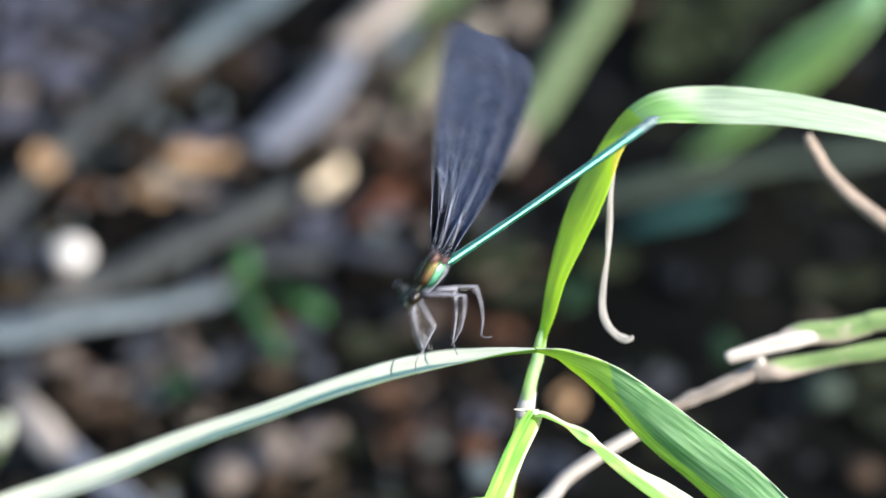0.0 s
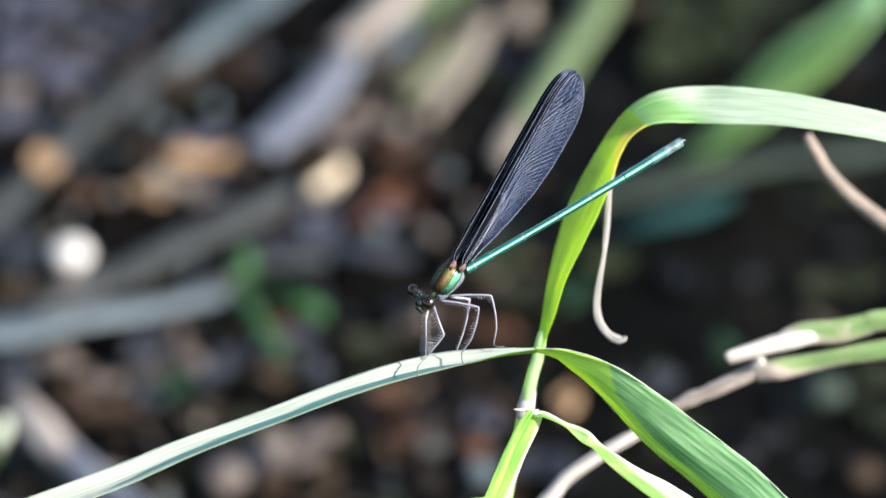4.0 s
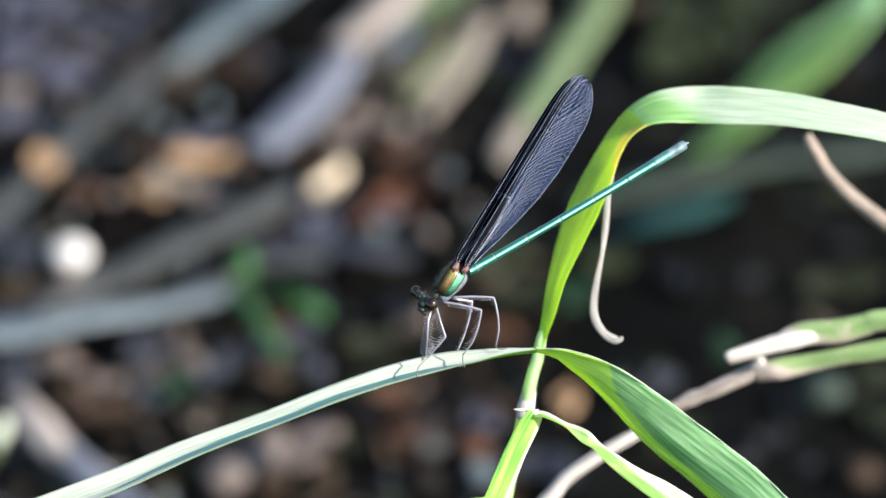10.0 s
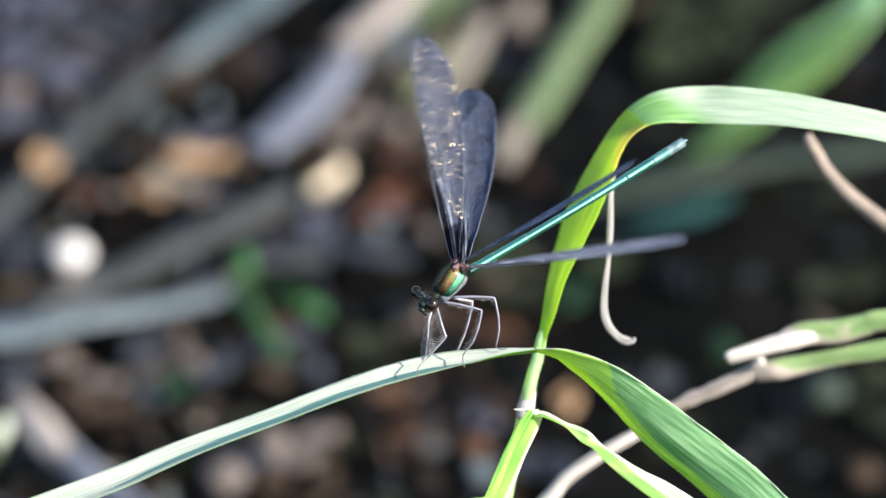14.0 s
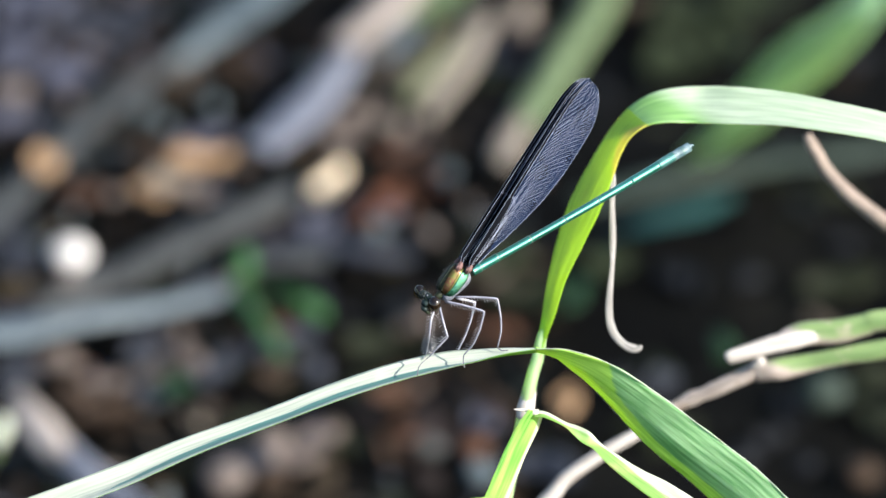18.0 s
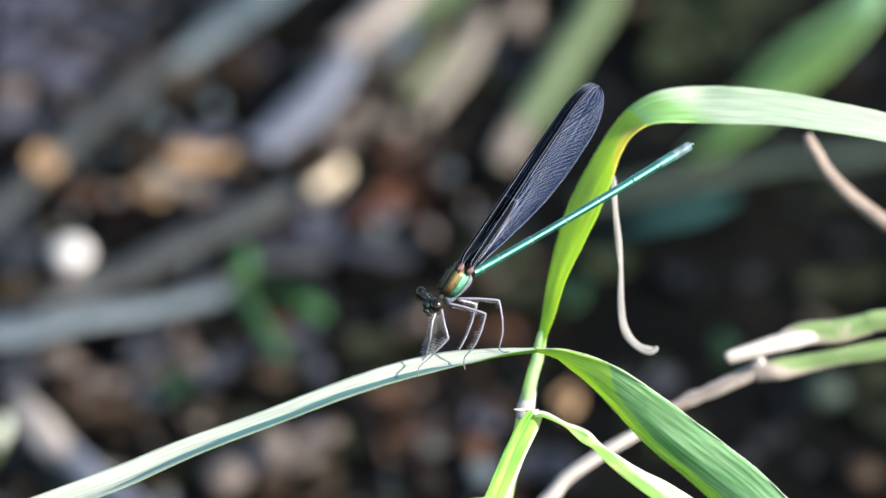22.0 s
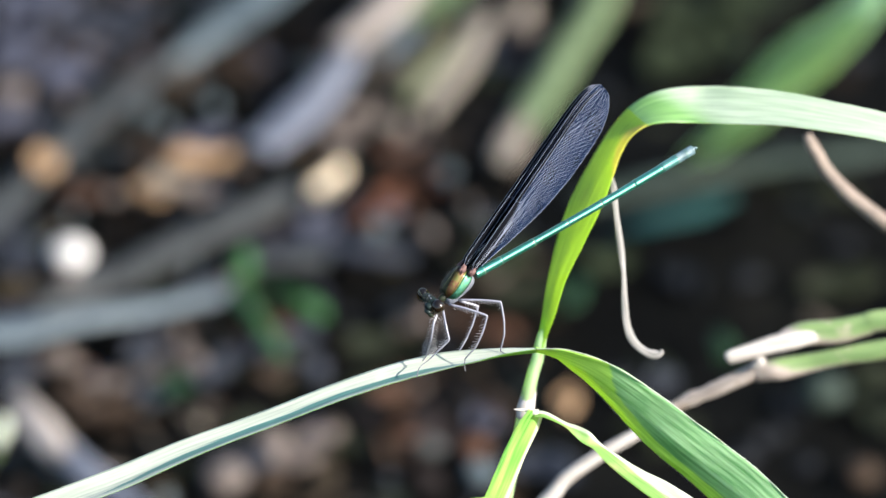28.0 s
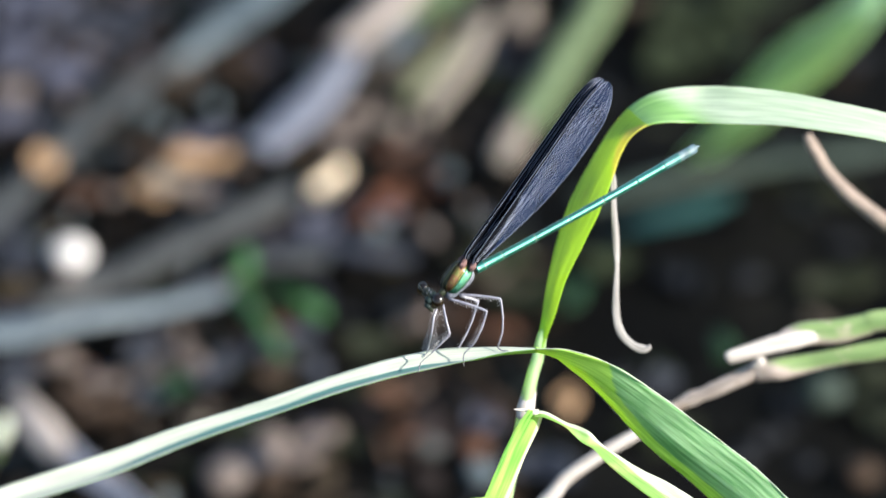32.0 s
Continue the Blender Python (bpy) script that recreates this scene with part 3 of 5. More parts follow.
def dead_leaf(name, x, y, z, length, width, turn, mat, label, lean=0.0, seed=0):
    """A crumpled fallen leaf."""
    rng = random.Random(seed)
    verts, faces, nu, nv = [], [], 12, 8
    ph = rng.uniform(0, 9)
    for i in range(nu + 1):
        u = i / nu
        half = width / 2 * (math.sin(math.pi * min(0.97, max(0.03, u))) ** 0.6)
        for j in range(nv + 1):
            s = 2 * j / nv - 1
            h = 2.5 + 0.16 * width * s * s + 0.10 * length * math.sin(u * 3 + ph) ** 2 + 1.5 * math.sin(7 * u + 4 * s + ph)
            for q in (0.35, -0.35):
                verts.append(((u - 0.5) * length / 1000, half * s / 1000, (h + q) / 1000))
    c = 2 * (nv + 1)
    for i in range(nu):
        for j in range(nv):
            a, b = i * c + 2 * j, (i + 1) * c + 2 * j
            faces += [(a, b, b + 2, a + 2), (a + 1, a + 3, b + 3, b + 1)]
        a, b = i * c, (i + 1) * c
        faces += [(a, a + 1, b + 1, b), (a + 2 * nv, b + 2 * nv, b + 2 * nv + 1, a + 2 * nv + 1)]
    ob = link_mesh(name, verts, faces, mat)
    ob.matrix_world = pose(x / 1000, y / 1000, z / 1000 - 0.004, lean, 0, turn)
    return tagged(ob, label, "dead leaf", "fallen leaves")


def pebble(name, x, y, z, size, mat, label, squash=0.7, seed=0):
    bm = bmesh.new()
    bmesh.ops.create_icosphere(bm, subdivisions=3, radius=size / 2000)
    for v in bm.verts:
        v.co *= 1 + 0.22 * noise.noise(v.co * (2600 / size) + Vector((seed, 0, 0)))
        v.co.z *= squash
    for f in bm.faces:
        f.smooth = True
    me = bpy.data.meshes.new(name)
    bm.to_mesh(me)
    bm.free()
    me.materials.append(mat)
    ob = new(name, me)
    ob.matrix_world = pose(x / 1000, y / 1000, z / 1000 + size * squash / 2600 - 0.002, 0, 0, seed * 40)
    return tagged(ob, label, "pebble", "pebbles on the bank")


ground_strip("dead_reed_leaf", [(-39.6, 713.1, 9, 12), (-50.5, 691.3, 8, 13), (-60.3, 670, 8, 12), (-69.4, 656.5, 6, 8), (-76.2, 646.9, 5, 5)], REED_GREY, "broad grey dead reed leaf lying on the bank, tinted for shade", group="dead reed leaves")
ground_strip("dead_reed_leaf", [(-71.9, 657.1, 4, 5), (-82.2, 639.3, 4, 8), (-92.4, 619.9, 4, 9), (-104.8, 589.5, 4, 9), (-118.1, 555, 3, 9), (-125.8, 533.6, 3, 8)], REED_DIM, "dark reed leaf pressed into the soil", group="dead reed leaves")
ground_strip("dead_reed_leaf", [(10.8, 721.6, 9, 9), (2.6, 696.3, 9, 11), (-3.8, 679.8, 9, 10), (-9.4, 667.9, 8, 5)], REED_OLIVE, "half-green dead reed leaf lying aslant", group="dead reed leaves")
ground_strip("dead_reed_leaf", [(-4, 700, 12, 6), (-10.5, 685, 11, 10), (-19, 668, 10, 11), (-28.5, 649, 9, 8)], REED_BLEACHED, "short bleached piece of dead reed leaf", group="dead reed leaves")
ground_strip("dead_reed_leaf", [(-7, 674, 5, 4), (-12, 662, 6, 5), (-17.5, 650, 5, 3)], REED_SILVER, "narrow silvery shred of dead reed leaf", group="dead reed leaves")
ground_strip("dead_reed_leaf", [(-26, 646, 8, 8), (-34, 622, 7, 12), (-43, 601, 6, 12), (-50, 587, 5, 9)], REED_LILAC, "lilac-grey dead reed leaf, tinted for shade", group="dead reed leaves")
ground_strip("dead_reed_leaf", [(-39.9, 563.3, 5, 9), (-54.5, 543.5, 5, 10), (-71.8, 526.1, 4, 11), (-90.2, 505.3, 4, 10), (-105.7, 493.8, 3, 8)], REED_DIM, "dark grey dead reed leaf lying on soil", group="dead reed leaves")
ground_strip("dead_reed_leaf", [(12.4, 676, 7, 5), (8.5, 660, 7, 8), (3, 640, 6, 9), (-2, 622, 5, 7), (-5, 610, 4, 4)], REED_PALE, "dull beige dead reed leaf", group="dead reed leaves")
ground_strip("dead_reed_leaf", [(5, 664, 6, 5), (-2, 645, 7, 7), (-7, 632, 6, 7), (-11, 620, 5, 5)], REED_STRAW, "pale straw-green dead reed leaf lying aslant", group="dead reed leaves")
ground_strip("dead_reed_leaf", [(24, 688, 6, 4), (22, 682, 6, 6), (20, 676, 5, 4)], REED_PALE, "short beige scrap of dead reed leaf", group="dead reed leaves")
ground_strip("dead_reed_leaf", [(50, 730, 14, 9), (47.5, 700, 13, 10), (43, 672, 11, 10), (34, 643, 9, 10), (25, 612, 7, 10), (22, 600, 6, 7)], REED_OLIVE, "half-green dead reed leaf lying aslant", group="dead reed leaves")
ground_strip("dead_reed_leaf", [(21, 602, 7, 6), (18, 590, 6, 8), (15, 577, 5, 5)], REED_PALE, "beige torn end of a dead reed leaf", group="dead reed leaves")
ground_strip("dead_reed_leaf", [(-121.1, 462.9, 9, 11), (-108.4, 466.8, 9, 12), (-91.5, 474.5, 9, 10), (-75.9, 481.6, 8, 8), (-63.1, 490, 7, 7), (-54.5, 496, 6, 4)], REED_SILVER, "grey dead reed leaf lying across the litter", group="dead reed leaves")
ground_strip("dead_reed_leaf", [(35.5, 552.4, 5, 8), (55.3, 562.9, 6, 9), (83, 575.8, 6, 9), (119.9, 586.9, 6, 9), (140.7, 596.3, 6, 9)], REED_GREYGREEN, "dim grey-green reed leaf", group="dead reed leaves")
ground_strip("dead_reed_leaf", [(-106, 431, 8, 5), (-102, 420, 8, 9), (-97, 408, 7, 9), (-94, 400, 6, 5)], REED_BLEACHED, "short pale piece of dead reed leaf", group="dead reed leaves")
ground_strip("dead_reed_leaf", [(-94.8, 410.1, 5, 7), (-87.8, 396.2, 5, 8), (-78.4, 384.5, 4, 8), (-70.2, 369.5, 4, 7)], REED_LILAC, "lilac-grey shred of dead reed leaf", group="dead reed leaves")
ground_strip("dead_reed_leaf", [(-53.8, 516.7, 4, 6), (-42, 520.2, 4, 8), (-30.2, 519.5, 4, 5)], REED_DIM, "dark dead reed leaf sunk in litter", group="dead reed leaves")

for k, (a, b, turn) in enumerate((((-117.9, 658.1, 1), 20, 70), ((-111.4, 684.3, 1), 16, 30), ((-100.8, 664.1, 1), 14, 120), ((-119.5, 617.1, 1), 18, 60), ((-33.6, 546.8, 1), 16, 80))):
    dead_leaf("fallen_leaf", *a, b, b * 0.7, turn, SHADE_VIOLET, "slate-violet rotting fallen leaf", seed=60 + k)
dead_leaf("fallen_leaf", *(-65.7, 587, 3), 19, 10, 27, LEAF_ORANGE, "curled orange-brown fallen leaf", seed=1)
dead_leaf("fallen_leaf", *(-54.2, 590, 1), 7, 6, 60, PEBBLE_PINK, "dull pinkish scrap of fallen leaf", seed=21)
dead_leaf("fallen_leaf", *(-95.1, 571, 1), 7, 6, 20, LEAF_RUST, "small dusky red leaf scrap", seed=22)
dead_leaf("fallen_leaf", *(-78.5, 555, 8), 11, 8, -20, LEAF_ORANGE, "small tan dry fallen leaf", seed=2)
dead_leaf("fallen_leaf", *(-31, 571, 3), 21, 7, 66, LEAF_CREAM, "cream-coloured dry fallen leaf catching sun", seed=3)
dead_leaf("fallen_leaf", *(-14.3, 567, 2), 10, 8, 60, LEAF_FOX, "fox-red rotting fallen leaf", seed=4)
dead_leaf("fallen_leaf", *(-7, 588, 1), 9, 7, 100, LEAF_RUST, "red-brown rotting leaf scrap", seed=23)
dead_leaf("fallen_leaf", *(-20.5, 556, 1), 7, 5, 15, LEAF_FOX, "small fox-red leaf scrap", seed=24)
dead_leaf("fallen_leaf", *(-2.5, 575, 1), 9, 5, 130, LEAF_FOX, "narrow fox-red leaf scrap", seed=25)
dead_leaf("fallen_leaf", *(-107, 570, 10), 12, 8, 70, LEAF_ORANGE, "small tan dry leaf scrap catching sun", seed=5)
dead_leaf("fallen_leaf", *(31.5, 440, 3), 18, 6, 84, LEAF_ORANGE, "orange-brown fallen leaf on dark soil", seed=6)
dead_leaf("fallen_leaf", *(15, 482, 2), 9, 8, 30, LEAF_RUST, "small rust-brown leaf scrap", seed=7)
dead_leaf("fallen_leaf", *(-13.4, 446.6, 1), 10, 14, 80, LEAF_RUST, "brown leaf scrap on dark soil", seed=8)
dead_leaf("fallen_leaf", *(-97.7, 568.4, 1), 9, 8, 10, LEAF_RUST, "dark red-brown leaf scrap", seed=9)
for k, (x, y, size, turn, mat, words) in enumerate((
        (-116, 695, 28, 40, SHADE_VIOLET, "large slate-violet fallen leaf, tinted for shade"), (-104, 678, 24, 110, SCRAP_SLATE, "slate-grey fallen leaf, tinted for shade"), (-120, 664, 22, 70, SHADE_VIOLET, "slate-violet rotting fallen leaf"),
        (-91, 690, 20, 20, SCRAP_SLATE, "slate-grey fallen leaf, tinted for shade"), (-104, 646, 20, 60, SHADE_VIOLET, "slate-violet rotting fallen leaf"), (-121, 637, 12, 10, PEBBLE_PINK, "dull pinkish-brown fallen leaf"),
        (-74, 574, 14, 30, REED_PALE, "dull beige crumpled fallen leaf"), (-66, 569, 13, 80, PEBBLE_PINK, "dull pinkish-brown fallen leaf"), (-22, 619, 15, 50, PEBBLE_PINK, "dull pinkish-brown fallen leaf"),
        (-15, 610, 15, 95, REED_PALE, "dull beige crumpled fallen leaf"), (-12, 594, 11, 40, LEAF_RUST, "dull rosy-brown fallen leaf"), (-27, 604, 13, 60, PEBBLE_PINK, "dull pinkish-brown fallen leaf"), (-7, 602, 14, 120, PEBBLE_PINK, "dull pinkish-brown fallen leaf"), (-86, 452, 11, 20, PEBBLE_PINK, "dull pinkish-brown fallen leaf"),
        (-77, 468, 13, 75, SCRAP_SLATE, "slate-grey fallen leaf on soil"), (-70, 478, 12, 130, PEBBLE_PINK, "dull pinkish-brown fallen leaf"), (-38, 478, 14, 40, SCRAP_SLATE, "slate-grey fallen leaf on soil"),
        (-98, 464, 11, 15, PEBBLE_PINK, "dull pinkish-brown fallen leaf"), (-108, 455, 14, 60, SCRAP_SLATE, "slate-grey fallen leaf on soil"), (-47, 527, 14, 100, SCRAP_SLATE, "slate-grey fallen leaf on soil"), (-38, 534, 12, 10, SHADE_VIOLET, "slate-violet rotting fallen leaf"), (-112, 526, 16, 30, SCRAP_SLATE, "slate-grey fallen leaf on soil"), (-10, 424, 11, 90, LEAF_RUST, "dull rosy-brown fallen leaf"), (-30, 422, 12, 40, PEBBLE_PINK, "dull pinkish-brown fallen leaf"),
        (-84, 436, 15, 35, SCRAP_BROWN, "dusky brown fallen leaf"), (-76, 446, 13, 100, SCRAP_SLATE, "slate-grey fallen leaf on soil"), (-92, 444, 12, 70, SCRAP_BROWN, "dusky brown fallen leaf"), (-49, 470, 14, 25, SCRAP_SLATE, "slate-grey fallen leaf on soil"), (-43, 457, 13, 80, SCRAP_BROWN, "dusky brown fallen leaf"),
        (-58, 458, 13, 55, SCRAP_SLATE, "slate-grey fallen leaf on soil"), (-49, 407, 14, 15, SCRAP_SLATE, "slate-grey fallen leaf on soil"), (-60, 436, 13, 140, SCRAP_BROWN, "dusky brown fallen leaf"), (-42, 396, 12, 60, SCRAP_BROWN, "dusky brown fallen leaf"))):
    dead_leaf("fallen_leaf", x, y, 2, size, size * 0.7, turn, mat, words, seed=80 + k)
for k, (x, y, size, turn, mat, words) in enumerate((
        (73, 689, 28, 30, OLIVE_DIM, "dim olive fallen leaf"), (88, 697, 30, 70, OLIVE_DIM, "dim olive fallen leaf"), (80, 664, 26, 110, OLIVE_DIM, "dim olive fallen leaf"), (66, 658, 24, 50, OLIVE_DIM, "dim olive fallen leaf"),
        (15, 525, 18, 30, OLIVE_DIM, "dim olive fallen leaf"), (27, 502, 16, 80, OLIVE_DIM, "dim olive fallen leaf"), (44, 525, 18, 60, OLIVE_DIM, "dim olive fallen leaf"),
        (104, 510, 22, 20, SCRAP_OLIVE, "dull olive fallen leaf"), (56, 456, 10, 60, SCRAP_SLATE, "slate-grey fallen leaf on soil"))):
    dead_leaf("fallen_leaf", x, y, 1, size, size * 0.7, turn, mat, words, seed=110 + k)
ground_strip("dead_reed_leaf", [(-40, 532, 3, 4), (-30, 529, 4, 6), (-20, 525, 4, 7), (-8, 522, 3, 4)], SCRAP_SLATE, "slate-grey dead reed leaf sunk in litter", group="dead reed leaves")
pebble("pebble", *(-98, 527, 2), 10.5, SHELL, "smooth white pebble lying on soil", seed=1)
pebble("pebble", *(-55.9, 470.6, 1), 5, REED_BLEACHED, "small pale pinkish pebble on the soil", seed=2)
pebble("pebble", *(-97.8, 466.2, 1), 9, PEBBLE_PINK, "dull pinkish-brown pebble half sunk in soil", seed=3)
pebble("pebble", *(22.6, 680.3, 1), 11, PEBBLE_PINK, "dull pinkish-brown pebble half sunk in soil", seed=4)
pebble("pebble", *(-119.7, 634.5, 1), 10, PEBBLE_PINK, "dull pinkish-brown pebble half sunk in soil", seed=5)
pebble("pebble", *(-87.4, 641.5, 1), 9, PEBBLE_PINK, "dull pinkish-brown pebble half sunk in soil", seed=6)
pebble("pebble", *(-53.3, 398, 1), 12, PEBBLE_PINK, "dull pinkish-brown pebble half sunk in soil", seed=7)
pebble("pebble", *(-42.7, 418.1, 1), 10, PEBBLE_PINK, "dull pinkish-brown pebble half sunk in soil", seed=8)
dead_leaf("fallen_leaf", *(-36.9, 410.3, 1), 14, 14, 15, PEBBLE_PINK, "dull brown crumpled fallen leaf", seed=70)
dead_leaf("fallen_leaf", *(-70.4, 446.6, 1), 16, 10, 40, REED_GREY, "grey crumpled fallen leaf", seed=71)
dead_leaf("fallen_leaf", *(-62.2, 435.4, 1), 12, 9, 100, REED_PALE, "pale beige crumpled fallen leaf", seed=72)
pebble("pebble", *(95.9, 447, 1), 12, REED_GREYGREEN, "dark grey-green pebble half sunk in soil", seed=9)
pebble("pebble", *(103.2, 403, 1), 9, SCRAP_BROWN, "dull brown pebble half sunk in soil", seed=10)


def weed(root, leaves, label, mat=None):
    """A small green weed: its leaves, each a curved blade with a midrib, on one root."""
    e = new("weed")
    e.matrix_world = Matrix.Translation((root[0] / 1000, root[1] / 1000, 0))
    e["root"] = (root[0], root[1], 0)
    tagged(e, label, "weed", "green weeds on the bank")
    for rows in leaves:
        ground_strip("leaf", rows, mat or WEED_DARK, "", arch=1.0, thick=0.4, owner=e)
    return e


weed((-51, 512, 0), [[(-51, 508, 1, 3), (-52, 506, 8, 6), (-52, 516, 9, 4)], [(-53, 504, 2, 3), (-53, 494, 7, 4), (-48, 478, 8, 4.5), (-43, 464, 7, 4), (-40.5, 459, 5, 2)],
                      [(-49, 506, 2, 2), (-40, 494, 7, 3), (-33.5, 488, 6, 5), (-30.5, 485, 4, 3)], [(-52.5, 506, 2, 3), (-58.9, 498, 5, 5), (-66, 497, 4, 4), (-70, 498, 3, 2)]], "small green seedling with four leaves")
weed((-67.5, 451.9, 0), [[(-67.2, 443.9, 0, 3), (-67.3, 441.7, 5, 8), (-68, 451.9, 4, 4)]], "small dark green seedling leaf", WEED_DIM)
weed((72.7, 481.5, 0), [[(72.2, 465, 0, 3), (72.0, 466, 5, 6), (70.5, 478, 3, 3)]], "small dim green seedling leaf", WEED_DIM)
weed((59.6, 550.7, 0), [[(41.3, 540, 0, 4), (51.5, 533.4, 8, 8), (65.2, 542.3, 8, 9), (76.5, 562.2, 3, 5)]], "dark blue-green broad weed leaf", WEED_TEAL)
weed((31.7, 501.8, 0), [[(29.4, 495, 0, 4), (33, 494.7, 5, 6), (36.2, 509.1, 3, 4)]], "small dim green seedling leaf", WEED_DIM)
weed((-112.1, 417, 0), [[(-117.2, 398.4, 0, 4), (-108.4, 358.8, 30, 7), (-103.7, 360, 38, 3)]], "bright green weed leaf near the bank", GLAUCOUS_LIT_SHADED)

ground_strip("broad_grass_leaf", [(68.5, 592.8, 0, 8), (78, 570.5, 20, 14), (87, 538.7, 45, 20), (94.9, 506.8, 70, 22), (103.3, 485.6, 90, 22), (115.5, 482.1, 105, 17), (126.4, 499.8, 110, 5)], GREEN_FAR, "broad bright green grass leaf leaning over the bank", "grass leaf")


def small_litter():
    """More pebbles and leaf scraps over the bank, each on its own."""
    rng = random.Random(12)
    mats = [PEBBLE_PINK, REED_DIM, REED_GREY, SCRAP_SLATE, LEAF_RUST, PEBBLE_PINK, SCRAP_BROWN, WET, REED_DIM, BLACKISH]
    words = ["dull pinkish-brown", "dark grey", "mid grey", "slate-grey", "dark rust-brown", "dusty brown", "dull earth-brown", "wet black", "dim grey", "blackish"]
    stones = [pebble("pebble", 0, 0, 0, 6, m, f"small {w} pebble half sunk in soil", seed=20 + k) for k, (m, w) in enumerate(zip(mats, words))]
    for k in range(270):
        x, y = rng.choice((rng.uniform(-0.14, 0.02), rng.uniform(-0.14, 0.02), rng.uniform(-0.14, 0.13))), rng.uniform(0.26, 0.80)
        # blackish stones beyond 3 cm to the right imitate the shade there
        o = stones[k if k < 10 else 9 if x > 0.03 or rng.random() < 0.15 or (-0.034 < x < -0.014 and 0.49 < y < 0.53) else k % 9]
        m = pose(x, y, rng.uniform(-0.0015, 0.001), rng.uniform(-20, 20), rng.uniform(-20, 20), rng.uniform(0, 360))
        s = rng.uniform(0.5, 1.5) if k < 170 else rng.uniform(0.2, 0.6)
        if k < 10:
            o.matrix_world = m @ Matrix.Scale(s, 4)
        else:
            copy_thing(o, m).scale = (s, s * rng.uniform(0.6, 1.2), s)
    mats += [SCRAP_BROWN, SCRAP_SLATE, SCRAP_OLIVE, SHADE_VIOLET]
    words += ["dusky brown", "slate-grey", "dull olive", "slate-violet"]
    for k in range(170):
        x, y = rng.choice((rng.uniform(-0.14, 0.02), rng.uniform(-0.14, 0.02), rng.uniform(-0.14, 0.13))), rng.uniform(0.36, 0.76)
        # dark scraps on the right carry the same painted shade
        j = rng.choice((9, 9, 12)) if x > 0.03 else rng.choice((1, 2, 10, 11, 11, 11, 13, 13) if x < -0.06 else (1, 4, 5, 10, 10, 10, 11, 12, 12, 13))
        big = rng.uniform(4, 9) if j < 9 else rng.uniform(7, 20)
        dead_leaf("leaf_scrap", x * 1000, y * 1000, 0, big, big * rng.uniform(0.45, 0.8), rng.uniform(0, 180), mats[j], f"small {words[j]} scrap of dead leaf", seed=30 + k)


small_litter()


def litter_scatter():
    """Crumbs of leaf, bark and soil all over the bank, as one body of litter."""
    rng = random.Random(4)
    verts, faces = [], []
    for _ in range(5200):
        x, y = rng.uniform(-0.24, 0.24), rng.uniform(0.15, 1.05)
        # few crumbs on the right, so the black soil reads as shade
        if x > 0.025 and rng.random() < 0.92:
            continue
        s, turn = rng.choice((0.0012, 0.0015, 0.002, 0.003, 0.004)) * rng.uniform(0.7, 1.3), rng.uniform(0, 6.3)
        ln, z0 = s * rng.uniform(1, 2.4), 0.010 * noise.noise((x * 9, y * 9, 0)) + 0.004 * noise.noise((x * 40, y * 40, 3)) - 0.004
        a, base = Matrix.Rotation(turn, 3, "Z") @ Euler((rng.uniform(-0.6, 0.6), rng.uniform(-0.4, 0.4), 0)).to_matrix(), len(verts)
        for u, v, w in ((-1, -0.6, 0), (0.2, -1, 0.1), (1, -0.3, 0), (0.8, 0.7, 0), (-0.3, 1, 0.1), (-1, 0.5, 0)):
            for h in (-0.5, 0.5):
                verts.append(Vector((x, y, z0 + s * 0.35)) + a @ Vector((u * ln * rng.uniform(0.8, 1.1), v * s, (h + w) * s * 0.7)))
        lo, hi = [base + 2 * k for k in range(6)], [base + 2 * k + 1 for k in range(6)]
        faces += [tuple(hi), tuple(reversed(lo))] + [(lo[k], lo[(k + 1) % 6], hi[(k + 1) % 6], hi[k]) for k in range(6)]
    tagged(link_mesh("litter", verts, faces, LITTER, smooth=False), "crumbled brown leaf litter covering the bank", "leaf litter", kind="stuff")


litter_scatter()

# ---- the damselfly ----
def metal_shell(name, stops, rough=0.42, metal=0.85, scale=260, bump=0.25):
    m = surface(name, stops, scale, rough=rough, metal=metal, bump=bump, fine=5, dist=0.0001)
    m.node_tree.nodes["Principled BSDF"].inputs["Coat Weight"].default_value = 0.6
    m.node_tree.nodes["Principled BSDF"].inputs["Coat Roughness"].default_value = 0.15
    return m


ABDOMEN = metal_shell("abdomen_green", [(0.3, (0.012, 0.17, 0.125)), (0.7, (0.035, 0.27, 0.21))], rough=0.33, metal=0.75, bump=0.06)
shell_node = ABDOMEN.node_tree.nodes["Principled BSDF"]
shell_node.inputs["Coat Weight"].default_value, shell_node.inputs["Coat Roughness"].default_value, shell_node.inputs["Coat IOR"].default_value = 1.0, 0.24, 1.9
ABDOMEN_END = surface("abdomen_end", [(0.35, (0.022, 0.065, 0.075)), (0.65, (0.15, 0.22, 0.25))], 700, rough=0.5, bump=0.4, dist=0.0001)
ABDOMEN_LATE = metal_shell("abdomen_blue_green", [(0.3, (0.020, 0.125, 0.110)), (0.7, (0.085, 0.235, 0.220))], rough=0.4, metal=0.5, scale=500, bump=0.2)
JOINT_RING = surface("joint_ring", [(0.3, (0.02, 0.09, 0.08)), (0.7, (0.16, 0.24, 0.18))], 900, rough=0.4, bump=0.3, dist=0.0001)
